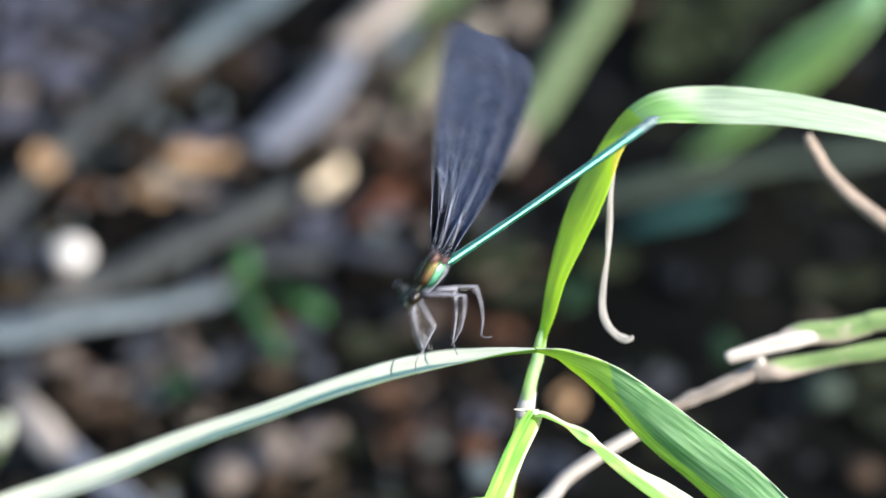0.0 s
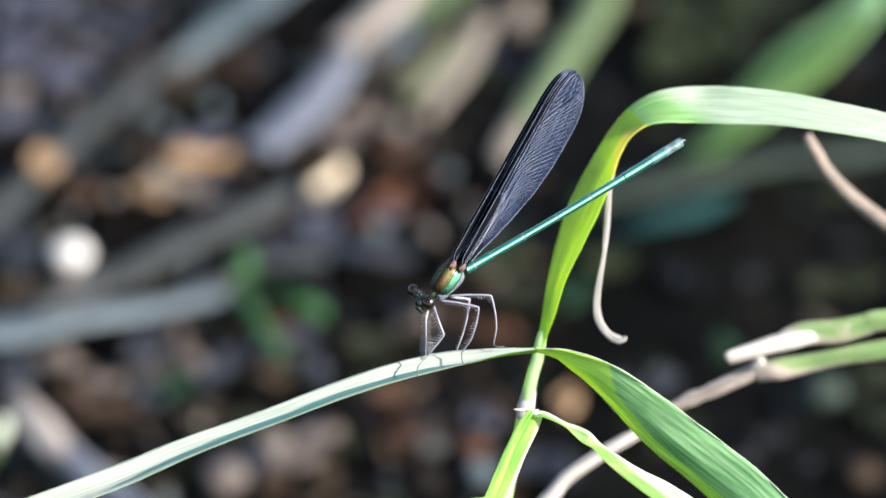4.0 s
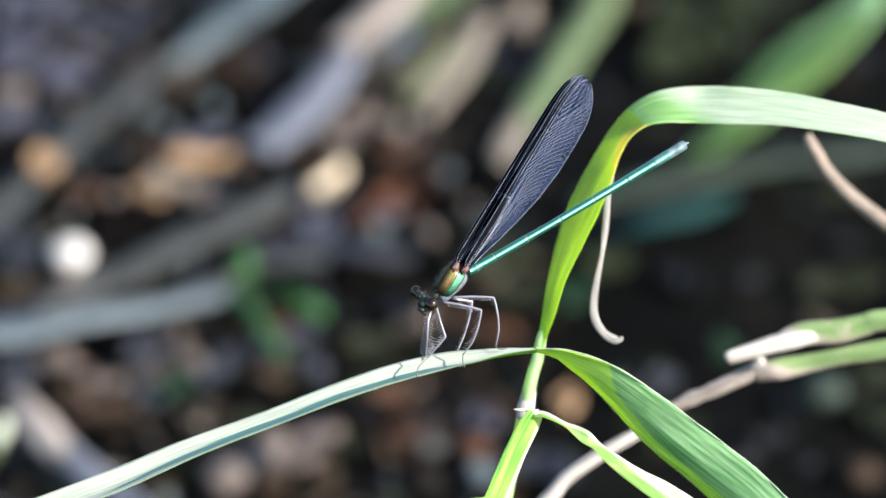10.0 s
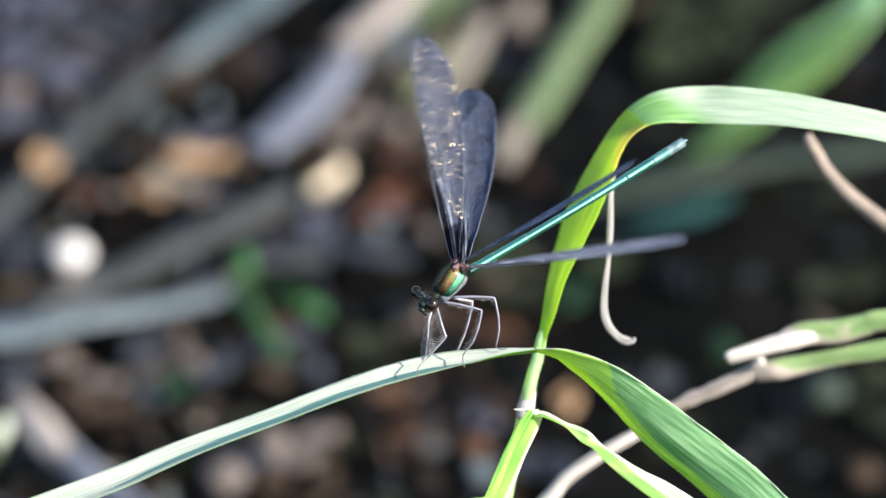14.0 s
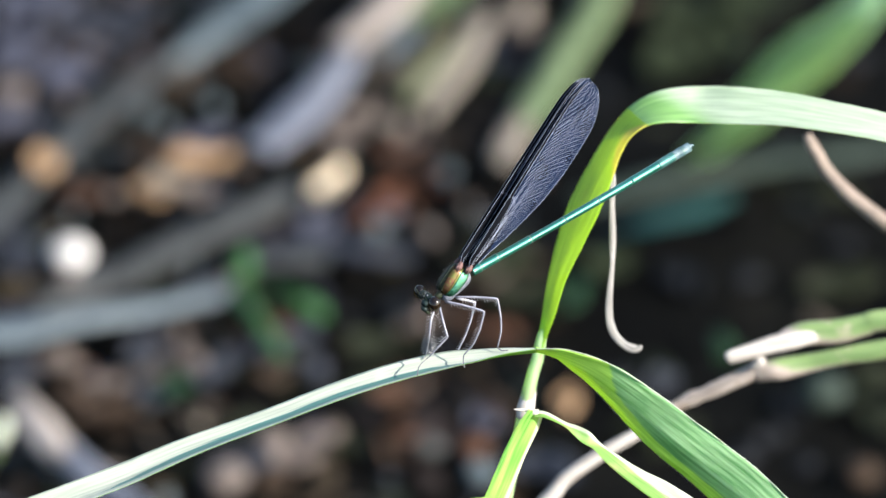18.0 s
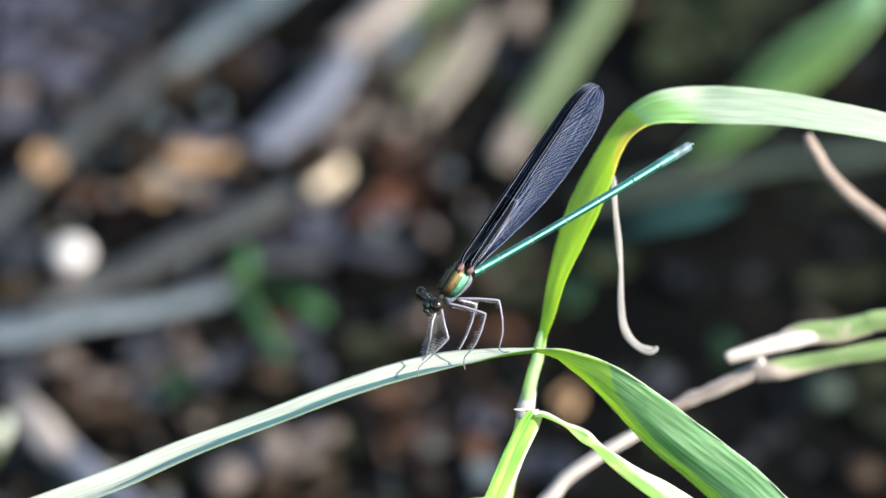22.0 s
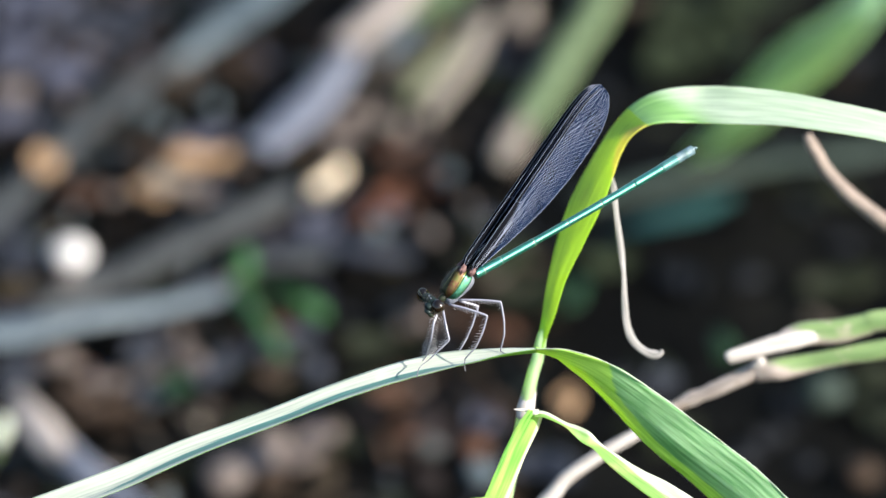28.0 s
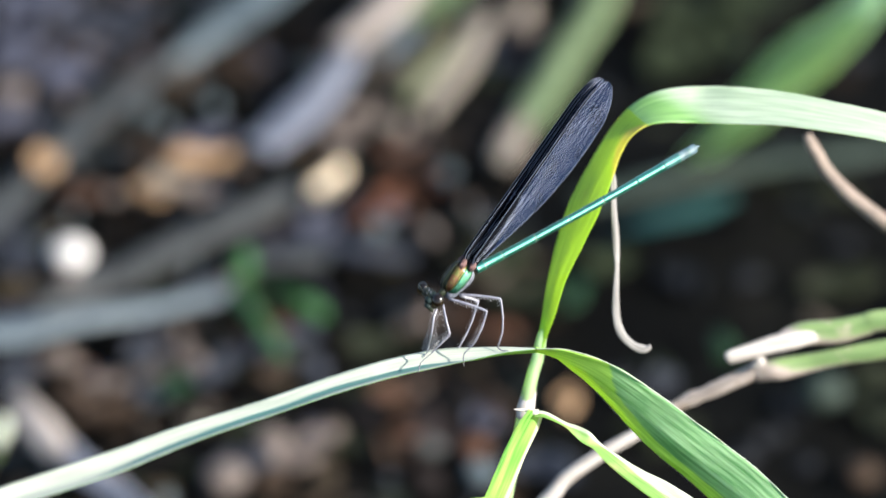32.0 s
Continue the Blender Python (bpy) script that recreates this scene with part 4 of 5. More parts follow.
BRONZE = metal_shell("thorax_bronze", [(0.34, (0.018, 0.007, 0.006)), (0.47, (0.055, 0.026, 0.012)), (0.58, (0.045, 0.050, 0.012)), (0.70, (0.012, 0.034, 0.014))], rough=0.48, scale=420)
GREEN_SHELL = metal_shell("thorax_green", [(0.34, (0.006, 0.040, 0.024)), (0.5, (0.022, 0.095, 0.062)), (0.66, (0.050, 0.095, 0.030))], rough=0.48, scale=420)
GOLD_SHELL = metal_shell("thorax_gold", [(0.34, (0.030, 0.028, 0.006)), (0.5, (0.060, 0.065, 0.014)), (0.66, (0.030, 0.065, 0.020))], rough=0.45, scale=420)
for shell in (BRONZE, GREEN_SHELL, GOLD_SHELL):
    shell.node_tree.nodes["Principled BSDF"].inputs["Coat Weight"].default_value = 0.1
BLACK_SHELL = surface("dark_shell", [(0.3, (0.006, 0.009, 0.007)), (0.7, (0.026, 0.034, 0.018))], 900, rough=0.45, spec=0.15, bump=0.5, dist=0.0001)
HEAD_SHELL = metal_shell("head_shell", [(0.3, (0.004, 0.007, 0.007)), (0.6, (0.008, 0.022, 0.019)), (0.78, (0.06, 0.09, 0.05))], rough=0.5, metal=0.5, scale=1100)
HEAD_SHELL.node_tree.nodes["Principled BSDF"].inputs["Coat Weight"].default_value = 0.2
UNDERSIDE = surface("pale_underside", [(0.3, (0.05, 0.057, 0.075)), (0.7, (0.18, 0.195, 0.235))], 900, rough=0.5, bump=0.4, dist=0.0001)
WING_ROOT = surface("wing_root", [(0.3, (0.06, 0.028, 0.027)), (0.7, (0.20, 0.11, 0.10))], 900, rough=0.75, bump=0.4, dist=0.0001)
EYE = surface("eye_brown", [(0.3, (0.004, 0.003, 0.002)), (0.7, (0.014, 0.008, 0.004))], 300, rough=0.14, bump=0.05, dist=0.00005)
EYE_LOW = surface("eye_yellow", [(0.3, (0.024, 0.012, 0.004)), (0.7, (0.065, 0.036, 0.009))], 600, rough=0.2, bump=0.05, dist=0.00005)
LEG = surface("leg_grey", [(0.3, (0.10, 0.10, 0.13)), (0.7, (0.34, 0.34, 0.40))], 500, rough=0.32, bump=0.3, dist=0.0001, spec=0.8)
TARSUS = surface("tarsus_dark", [(0.3, (0.06, 0.06, 0.07)), (0.7, (0.16, 0.16, 0.18))], 900, rough=0.4, bump=0.3, dist=0.0001)
BRISTLE = surface("bristle", [(0.3, (0.40, 0.40, 0.44)), (0.7, (0.70, 0.70, 0.74))], 500, rough=0.35, bump=0.1, dist=0.0001)
HAIR = surface("hair", [(0.3, (0.03, 0.03, 0.03)), (0.7, (0.11, 0.11, 0.10))], 500, rough=0.5, bump=0.1, dist=0.0001)


def wing_membrane():
    m, n, l, b = material("wing_membrane")
    co = n.new("ShaderNodeTexCoord")
    cell = n.new("ShaderNodeTexVoronoi")
    cell.inputs["Scale"].default_value = 7500
    l.new(co.outputs["Object"], cell.inputs["Vector"])
    big = n.new("ShaderNodeTexNoise")
    big.inputs["Scale"].default_value = 220
    l.new(co.outputs["Object"], big.inputs["Vector"])
    r = ramp(n, [(0.3, (0.0038, 0.0082, 0.0240)), (0.7, (0.0070, 0.0140, 0.0370))])
    l.new(big.outputs["Fac"], r.inputs[0])
    # each cell of the membrane lies a little askew and glints by itself
    geo, off, tilt, face, unit = (n.new(k) for k in ("ShaderNodeNewGeometry", "ShaderNodeVectorMath", "ShaderNodeVectorMath", "ShaderNodeVectorMath", "ShaderNodeVectorMath"))
    off.operation, tilt.operation, face.operation, unit.operation = "SUBTRACT", "SCALE", "ADD", "NORMALIZE"
    off.inputs[1].default_value = (0.5, 0.5, 0.5)
    tilt.inputs["Scale"].default_value = 0.55
    l.new(cell.outputs["Color"], off.inputs[0])
    l.new(off.outputs[0], tilt.inputs[0])
    l.new(geo.outputs["Normal"], face.inputs[0])
    l.new(tilt.outputs[0], face.inputs[1])
    l.new(face.outputs[0], unit.inputs[0])
    n.remove(b)
    dull, glint, film = n.new("ShaderNodeBsdfDiffuse"), n.new("ShaderNodeBsdfGlossy"), n.new("ShaderNodeAddShader")
    l.new(r.outputs[0], dull.inputs["Color"])
    glint.inputs["Color"].default_value = (0.017, 0.0140, 0.0085, 1)
    glint.inputs["Roughness"].default_value = 0.18
    l.new(unit.outputs[0], glint.inputs["Normal"])
    l.new(dull.outputs[0], film.inputs[0])
    l.new(glint.outputs[0], film.inputs[1])
    clear = n.new("ShaderNodeBsdfTransparent")
    clear.inputs[0].default_value = (0.62, 0.66, 0.80, 1)
    sh = n.new("ShaderNodeMixShader")
    sh.inputs[0].default_value = 0.96
    l.new(clear.outputs[0], sh.inputs[1])
    l.new(film.outputs[0], sh.inputs[2])
    l.new(sh.outputs[0], n["Material Output"].inputs[0])
    return m


MEMBRANE = wing_membrane()
VEIN = surface("wing_vein", [(0.3, (0.15, 0.175, 0.24)), (0.7, (0.33, 0.37, 0.50))], 400, rough=0.3, spec=0.25, bump=0.2, dist=0.0001)
VEIN_PALE = surface("wing_vein_pale", [(0.3, (0.26, 0.28, 0.33)), (0.7, (0.50, 0.52, 0.60))], 400, rough=0.35, bump=0.2, dist=0.0001)
VEIN_DARK = surface("wing_vein_dark", [(0.3, (0.002, 0.0022, 0.0035)), (0.7, (0.005, 0.006, 0.009))], 400, rough=0.75, spec=0.04, bump=0.2, dist=0.0001)


SCALLOPS = 27       # long veins that reach the rear margin


def margin_u(k):
    """Where the k-th long vein meets the rear margin, along the span."""
    return 0.20 + 0.785 * (k / SCALLOPS) ** 0.92


MARGIN = [margin_u(k) for k in range(SCALLOPS + 1)]


def wing_end(u):
    """Rounds the wing off towards its tip."""
    e = max(0.0, (u - 0.80) / 0.20)
    return max(0.0, 1 - e ** 2.3) ** 0.5


def wing_width(u):
    return float(np.interp(u, (0, 0.04, 0.1, 0.2, 0.3, 0.45, 0.6, 0.75, 0.85, 1), (0.026, 0.050, 0.068, 0.103, 0.136, 0.174, 0.194, 0.196, 0.191, 0.18))) * wing_end(u)


def wing_lead(u):
    return 0.012 * math.sin(math.pi * u) - 0.062 * (1 - wing_end(u)) + 0.026 * u + float(np.interp(u, (0, 0.03, 0.35, 1), (0.004, 0.020, 0.012, 0)))


def front_band(u):
    """Share of the width taken by the dense black cells behind the front edge."""
    return float(np.interp(u, (0, 0.2, 0.33, 0.38, 0.5, 0.9, 1), (0.46, 0.30, 0.19, 0.11, 0.07, 0.05, 0.04)))


def wing_relief(u, v):
    """A gentle arch, with pleats that flatten out towards the rear margin."""
    return 0.010 * math.sin(math.pi * u) + 0.0022 * math.sin(v * 34) * max(0.0, 1 - v) ** 1.5 * min(1, 6 * u)


def build_wing(name, length, broad, owner):
    """A wing in its own space: span along x, trailing edge towards -y; membrane, edge vein, long veins and cross veins."""
    ln = length / 1000

    def spot(u, v):
        notch = 0.0
        if v > 0.7 and 0.22 < u < 0.985:      # the margin dips in between the ends of the long veins
            k = float(np.interp(u, MARGIN, range(SCALLOPS + 1)))
            notch = 0.0042 * abs(math.sin(math.pi * k)) * (v - 0.7) / 0.3
        return Vector((u, wing_lead(u) - v * wing_width(u) * broad + notch, wing_relief(u, v))) * ln

    nu, nv = 230, 13
    verts, uvs = [], []
    for i in range(nu + 1):
        u = 1 - (1 - i / nu) ** 1.2
        b = front_band(u)
        for j in range(nv + 1):
            v = b * j / 2 if j < 3 else b + (1 - b) * (j - 2) / (nv - 2)
            verts.append(spot(u, v))
            uvs.append((u, v))
    faces = [(i * (nv + 1) + j, (i + 1) * (nv + 1) + j, (i + 1) * (nv + 1) + j + 1, i * (nv + 1) + j + 1) for i in range(nu) for j in range(nv)]
    wing = link_mesh(name, verts, faces, MEMBRANE, owner, uvs)
    wing.data.materials.append(VEIN_DARK)
    for k, p in enumerate(wing.data.polygons):      # the dense black cells behind the front edge
        i, j = divmod(k, nv)
        u = 1 - (1 - i / nu) ** 1.2
        p.material_index = 1 if j < 2 or (u < 0.30 and j < nv * float(np.interp(u, (0, 0.12, 0.30), (1.0, 0.72, 0.2)))) else 0
    # the front edge is pale and thin; the stout black veins lie behind it
    vs, fs = [], []
    strand(vs, fs, [spot(i / 80, 0.0) for i in range(81)], 0.000045)
    link_mesh("front_vein", vs, fs, VEIN, wing)
    vs, fs = [], []
    strand(vs, fs, [spot(i / 60 * 0.97, front_band(i / 60 * 0.97) * 0.6) for i in range(61)], 0.00009)
    link_mesh("subcostal_vein", vs, fs, VEIN_DARK, wing)
    vs, fs = [], []
    strand(vs, fs, [spot(i / 70 * 0.985, front_band(i / 70 * 0.985)) for i in range(71)], 0.00003)
    link_mesh("radial_vein", vs, fs, VEIN, wing)
    vs, fs = [], []
    strand(vs, fs, [spot(i / 300, 1.0) for i in range(12, 300)], 0.00005)
    link_mesh("rear_vein", vs, fs, VEIN, wing)
    vs, fs = [], []     # the small knot half-way along the front edge
    strand(vs, fs, [spot(0.352, 0.0), spot(0.362, front_band(0.362) * 0.9), spot(0.366, front_band(0.366) + 0.06)], 0.00010)
    link_mesh("wing_knot", vs, fs, VEIN, wing)

    def flow(k, f):
        """A point of the k-th long vein: nearly along the span at first, then bending down to the margin."""
        u1 = float(np.interp(k, range(SCALLOPS + 1), MARGIN))
        u0 = max(0.03, u1 - float(np.interp(u1, (0.2, 0.5, 0.8, 1), (0.17, 0.36, 0.33, 0.30))))
        u = u0 + (u1 - u0) * f
        v0 = front_band(u) + float(np.interp(u1, (0.2, 0.5, 0.8, 1), (0.25, 0.12, 0.0, 0.0)))
        return spot(u, min(1.0, v0 + (1 - v0) * f ** float(np.interp(u1, (0.5, 0.8, 1), (2.4, 1.9, 1.25)))))

    for k in range(1, 9):       # veins that run out into the rounded tip
        u0, ue, ve = 0.66 + 0.035 * k, 0.975 + 0.002 * k, 1 - 0.115 * k
        b = front_band(u0)
        for thick, half in ((0.000034, 0.0), (0.000018, 0.5)):
            vs, fs = [], []
            strand(vs, fs, [spot(u0 + 0.0175 * half + (ue - u0) * f, b + (ve - 0.0575 * half - b) * f ** 1.25) for f in (0.3 * half + (1 - 0.3 * half) * i / 12 for i in range(13))], thick)
            link_mesh("vein", vs, fs, VEIN, wing)
    for k in range(1, SCALLOPS + 1):
        vs, fs = [], []
        strand(vs, fs, [flow(k, i / 22) for i in range(23)], float(np.interp(MARGIN[k], (0.2, 0.40, 0.52), (0.000012, 0.000018, 0.000042))))
        link_mesh("vein", vs, fs, VEIN, wing)
        vs, fs = [], []
        strand(vs, fs, [flow(k - 0.5, 0.45 + 0.55 * i / 12) for i in range(13)], float(np.interp(MARGIN[k], (0.2, 0.40, 0.52), (0.000008, 0.000012, 0.000019))))
        link_mesh("vein", vs, fs, VEIN, wing)
    vs, fs = [], []
    rng = random.Random(2)
    for k in range(32):       # rungs of the two ladders near the wing's root
        u = 0.018 + 0.335 * k / 32
        b = front_band(u)
        wide = float(np.interp(u, (0, 0.36), (0.26, 0.10)))
        strand(vs, fs, [spot(u, b + 0.02), spot(u + 0.004, b + wide)], 0.000036)
        if u > 0.16:
            strand(vs, fs, [spot(u, b + wide * 1.25), spot(u + 0.003, b + wide * 1.9)], 0.000018)
    strand(vs, fs, [spot(u, front_band(u) + float(np.interp(u, (0, 0.36), (0.26, 0.10)))) for u in (0.02 + 0.0115 * i for i in range(30))], 0.000022)
    link_mesh("root_ladder", vs, fs, VEIN_PALE, wing)["kind"] = "stuff"
    vs, fs = [], []
    for k in range(1, SCALLOPS):       # fine rungs between neighbouring long veins
        for i in range(34):
            f = 0.04 + 0.92 * (i + rng.uniform(-0.3, 0.3)) / 34
            a, b = flow(k, f), flow(k + 1, max(0.0, f - 0.05))
            if a.x > 0.26 * ln and rng.random() < 0.9:
                strand(vs, fs, [a, a.lerp(b, 0.5), b], 0.0000052 * rng.choice((0.8, 1, 1, 1.5)))
    link_mesh("cross_veining", vs, fs, VEIN, wing)["kind"] = "stuff"
    return wing


FEET = (2.6, 0, -19.1)
insect = thing("damselfly", FEET, "slender metallic green damselfly with smoky black wings", "damselfly")


def blob(name, centre, radii, mat, axis=(1, 0, 0), up=(0, 0, 1), owner=None, shaper=None, subdiv=3, label=""):
    """A rounded body piece: radii along an axis, sideways and along up, in sheet millimetres."""
    x = Vector(axis).normalized()
    y = Vector(up).cross(x).normalized()
    m = Matrix((x, y, x.cross(y))).transposed()
    bm = bmesh.new()
    bmesh.ops.create_icosphere(bm, subdivisions=subdiv, radius=1)
    for v in bm.verts:
        c = v.co.copy()
        if shaper:
            c = shaper(c)
        v.co = (Vector(centre) + m @ Vector((c.x * radii[0], c.y * radii[1], c.z * radii[2]))) / 1000
    return home(part(name, bm, mat, owner, label), insect) if owner == insect else part(name, bm, mat, owner, label)


BODY = Vector((0.80, 0.32, 0.50)).normalized()      # from head to tail
LEFT = Vector((0.36, -0.93, 0.02)).normalized()     # the insect's left side
LEFT = (LEFT - BODY * LEFT.dot(BODY)).normalized()
BACK = BODY.cross(LEFT)
BACK = BACK if BACK.z > 0 else -BACK
T_AXIS = Vector((0.64, 0.22, 0.74)).normalized()
T_UP = (BACK - T_AXIS * BACK.dot(T_AXIS)).normalized()
THORAX = (0.9, 0, -5.9)


def thorax_point(c):
    """The thorax's rounded-box form, from a direction."""
    q = c / (abs(c.x) ** 3 + abs(c.y) ** 3 + abs(c.z) ** 3) ** (1 / 3)
    return Vector((q.x * 3.1, q.y * 1.7 * (1 - 0.10 * q.x), q.z * 2.2 * (1 + 0.14 * q.x)))


thorax = blob("thorax", THORAX, (1, 1, 1), BLACK_SHELL, T_AXIS, T_UP, insect, shaper=lambda c: thorax_point(c), subdiv=4)


def plate(name, lon0, lon1, mat, grow, label="", skew=0.0):
    """A curved plate of the thorax between two angles round its axis, leaning by skew degrees from end to end."""
    x, up = T_AXIS, T_UP
    y = up.cross(x).normalized()
    verts, faces, na, nb = [], [], 14, 8
    for layer in (grow, grow - 0.06):
        for i in range(na + 1):
            a = math.pi * (0.15 + 0.70 * i / na)
            for j in range(nb + 1):
                sx = math.cos(a)
                bl = radians(lon0 + (lon1 - lon0) * j / nb + skew * sx)
                c = Vector((sx, math.sin(a) * math.cos(bl), math.sin(a) * math.sin(bl)))
                c = thorax_point(c) * layer
                verts.append((Vector(THORAX) + x * c.x + y * c.y + up * c.z) / 1000)
    c = nb + 1
    off = (na + 1) * c
    for i in range(na):
        for j in range(nb):
            q = i * c + j
            faces += [(q, q + 1, q + 1 + c, q + c), (off + q, off + q + c, off + q + c + 1, off + q + 1)]
        q = i * c
        faces += [(q, q + c, off + q + c, off + q), (q + nb, off + q + nb, off + q + nb + c, q + nb + c)]
    ob = home(link_mesh(name, verts, faces, mat, thorax), insect)
    ob.matrix_basis = Matrix()
    if label:
        ob["label"] = label


# the insect's left side lies towards -y of the thorax's own frame
flip = 1 if T_UP.cross(T_AXIS).dot(LEFT) > 0 else -1
A0 = 0 if flip > 0 else 180
for sgn in (1, -1):
    base_angle = A0 if sgn > 0 else 180 - A0
    s2 = 1 if base_angle == 0 else -1
    plate("side_plate", base_angle + s2 * 46, base_angle + s2 * 5, BRONZE, 1.035, "coppery bronze side plate", 15 * s2)
    plate("side_stripe", base_angle + s2 * 5.5, base_angle + s2 * 0.5, GOLD_SHELL, 1.037, "narrow golden-green stripe", 15 * s2)
    plate("side_plate", base_angle - s2 * 1, base_angle - s2 * 38, GREEN_SHELL, 1.035, "bright metallic green side plate", 15 * s2)
    plate("lower_plate", base_angle - s2 * 40, base_angle - s2 * 70, UNDERSIDE, 1.03, "pale grey lower side plate", 15 * s2)
plate("back_plate", 56, 84, BLACK_SHELL, 1.03)
plate("back_plate", 124, 96, BLACK_SHELL, 1.03)

blob("neck", (-1.4, -0.9, -8.3), (1.3, 0.6, 0.65), BLACK_SHELL, (0.7, 0.3, 0.6), T_UP, insect)
blob("collar", (-1, -0.6, -7.9), (0.35, 0.75, 0.75), BLACK_SHELL, (0.7, 0.3, 0.6), T_UP, insect, shaper=lambda c: c * (1 + 0.2 * noise.noise(c * 3)))
blob("breast", (0, -0.6, -8.7), (1.2, 0.9, 0.75), UNDERSIDE, (1, 0, 0.2), (0, 0, 1), insect, shaper=lambda c: c * (1 + 0.25 * noise.noise(c * 2.5)))


def head_shape(c):
    """Wide, pinched between the eyes, with small lumps."""
    pinch = 0.80 + 0.22 * c.x * c.x
    return Vector((c.x, c.y * pinch, c.z * pinch)) * (1 + 0.10 * noise.noise(c * 4))


head = blob("head", (-3.6, -2.4, -9), (2.0, 1.15, 1.2), HEAD_SHELL, (0.74, -0.35, -0.57), (0.4, -0.3, 0.8), insect, subdiv=4, shaper=head_shape)
for name, c, r in (("eye", (-2.3, -3.6, -9.95), 1.18), ("eye", (-5, -1.4, -7.9), 1.06)):
    e = blob(name, c, (r, r * 0.95, r * 1.14), EYE, (1, 0, 0), (0.2, 0, 1), insect, subdiv=4, label="glossy dark brown compound eye")
    blob("eye_band", Vector(c) + Vector((-0.05, 0.06, -0.15)), (r * 1.0, r * 0.90, r * 1.07), EYE_LOW, (1, 0, 0), (0.2, 0, 1), e, subdiv=3)
blob("face", (-3.8, -3.4, -10), (0.9, 0.75, 0.7), HEAD_SHELL, (0.7, 0, -0.5), (0, -1, 0.3), insect, shaper=lambda c: c * (1 + 0.2 * noise.noise(c * 3)))
blob("lip", (-4, -3.5, -10.9), (0.7, 0.5, 0.4), HEAD_SHELL, (0.8, 0, -0.4), (0, -1, 0.3), insect)
blob("jaw", (-3.5, -3.3, -11.4), (0.55, 0.45, 0.4), BLACK_SHELL, (0.8, 0, -0.4), (0, -1, 0.3), insect)
for c in ((-4.2, -3.6, -8.6), (-3.6, -3.4, -8.5), (-3.9, -3, -8.1)):
    blob("ocellus", c, (0.17, 0.17, 0.17), UNDERSIDE, (1, 0, 0), (0, 0, 1), insect, subdiv=2)
for a, b in (((-4.7, -3, -8.8), (-5.8, -4, -7.1)), ((-3.7, -3.8, -9.3), (-4.4, -5.6, -8.1))):
    vs, fs = [], []
    strand(vs, fs, [sheet(a).lerp(sheet(b), k / 5) for k in range(6)], 0.00009)
    home(link_mesh("antenna", vs, fs, BLACK_SHELL, insect), insect)
for c in ((1.9, -1.3, -3.3), (3.6, -1, -3.7), (1.5, 1, -2.6), (3.1, 1.2, -3)):
    blob("wing_joint", c, (0.5, 0.42, 0.95), WING_ROOT, (0.6, 0.2, -0.4), (0.3, 0, 1), insect, subdiv=3,
         shaper=lambda c: c * (1 + 0.6 * noise.noise(c * 2.3 + Vector((7, 0, 0)))))

# abdomen: ten tapering rings with small swollen joints
AB0, AB1 = Vector((4.2, 0.2, -4.1)), Vector((42.6, 15, 19.2))


def ab_point(u):
    return AB0.lerp(AB1, u) + Vector((0, 0, -1.0)) * 4 * u * (1 - u) * 0.30


RINGS = (0, 0.035, 0.115, 0.265, 0.42, 0.575, 0.73, 0.855, 0.925, 0.965, 1.0)


def lathe(name, u0, u1, profile, mat, owner, ring=16):
    axis = (ab_point(min(1, u1)) - ab_point(u0)).normalized()
    s1 = axis.cross(AWAY).normalized()
    s2 = s1.cross(axis)
    verts, faces = [], []
    for f, r in profile:
        c = ab_point(u0 + (u1 - u0) * f)
        for k in range(ring):
            a = 2 * math.pi * k / ring
            verts.append((c + s1 * math.cos(a) * r + s2 * math.sin(a) * r) / 1000)
    for i in range(len(profile) - 1):
        for k in range(ring):
            q, w = i * ring + k, i * ring + (k + 1) % ring
            faces.append((q, w, w + ring, q + ring))
    faces.append(tuple(range(ring - 1, -1, -1)))
    faces.append(tuple(len(verts) - ring + k for k in range(ring)))
    return link_mesh(name, verts, faces, mat, owner)


abdomen = None
for i in range(10):
    u0, u1 = RINGS[i], RINGS[i + 1]
    r = float(np.interp((u0 + u1) / 2, (0, 0.08, 0.3, 0.7, 0.9, 1), (0.92, 0.80, 0.70, 0.74, 0.92, 0.90)))
    prof = [(0, r * 0.98), (0.04, r * 0.99), (0.12, r * 0.97), (0.5, r * 0.97), (0.86, r * 0.985), (0.96, r * 1.01), (1.0, r * 0.99)]
    ob = lathe("abdomen" if abdomen is None else "segment", u0, u1, prof, ABDOMEN if i < 7 else ABDOMEN_LATE if i == 7 else ABDOMEN_END, insect if abdomen is None else abdomen)
    if abdomen is None:
        abdomen = home(ob, insect)
    if i < 9:
        lathe("joint_ring", u1 - 0.002, u1 + 0.0025, [(0, r * 0.99), (0.3, r * 1.02), (0.7, r * 1.02), (1, r * 0.99)], JOINT_RING, abdomen)
for dx in (-0.25, 0.3):
    vs, fs = [], []
    strand(vs, fs, [(ab_point(1.0) + Vector((k * 0.15, dx, k * 0.08 + (0.1 if k in (2, 3) else 0)))) / 1000 for k in range(6)], 0.00042)
    link_mesh("clasper", vs, fs, ABDOMEN_END, abdomen)
vs, fs = [], []
rng = random.Random(8)
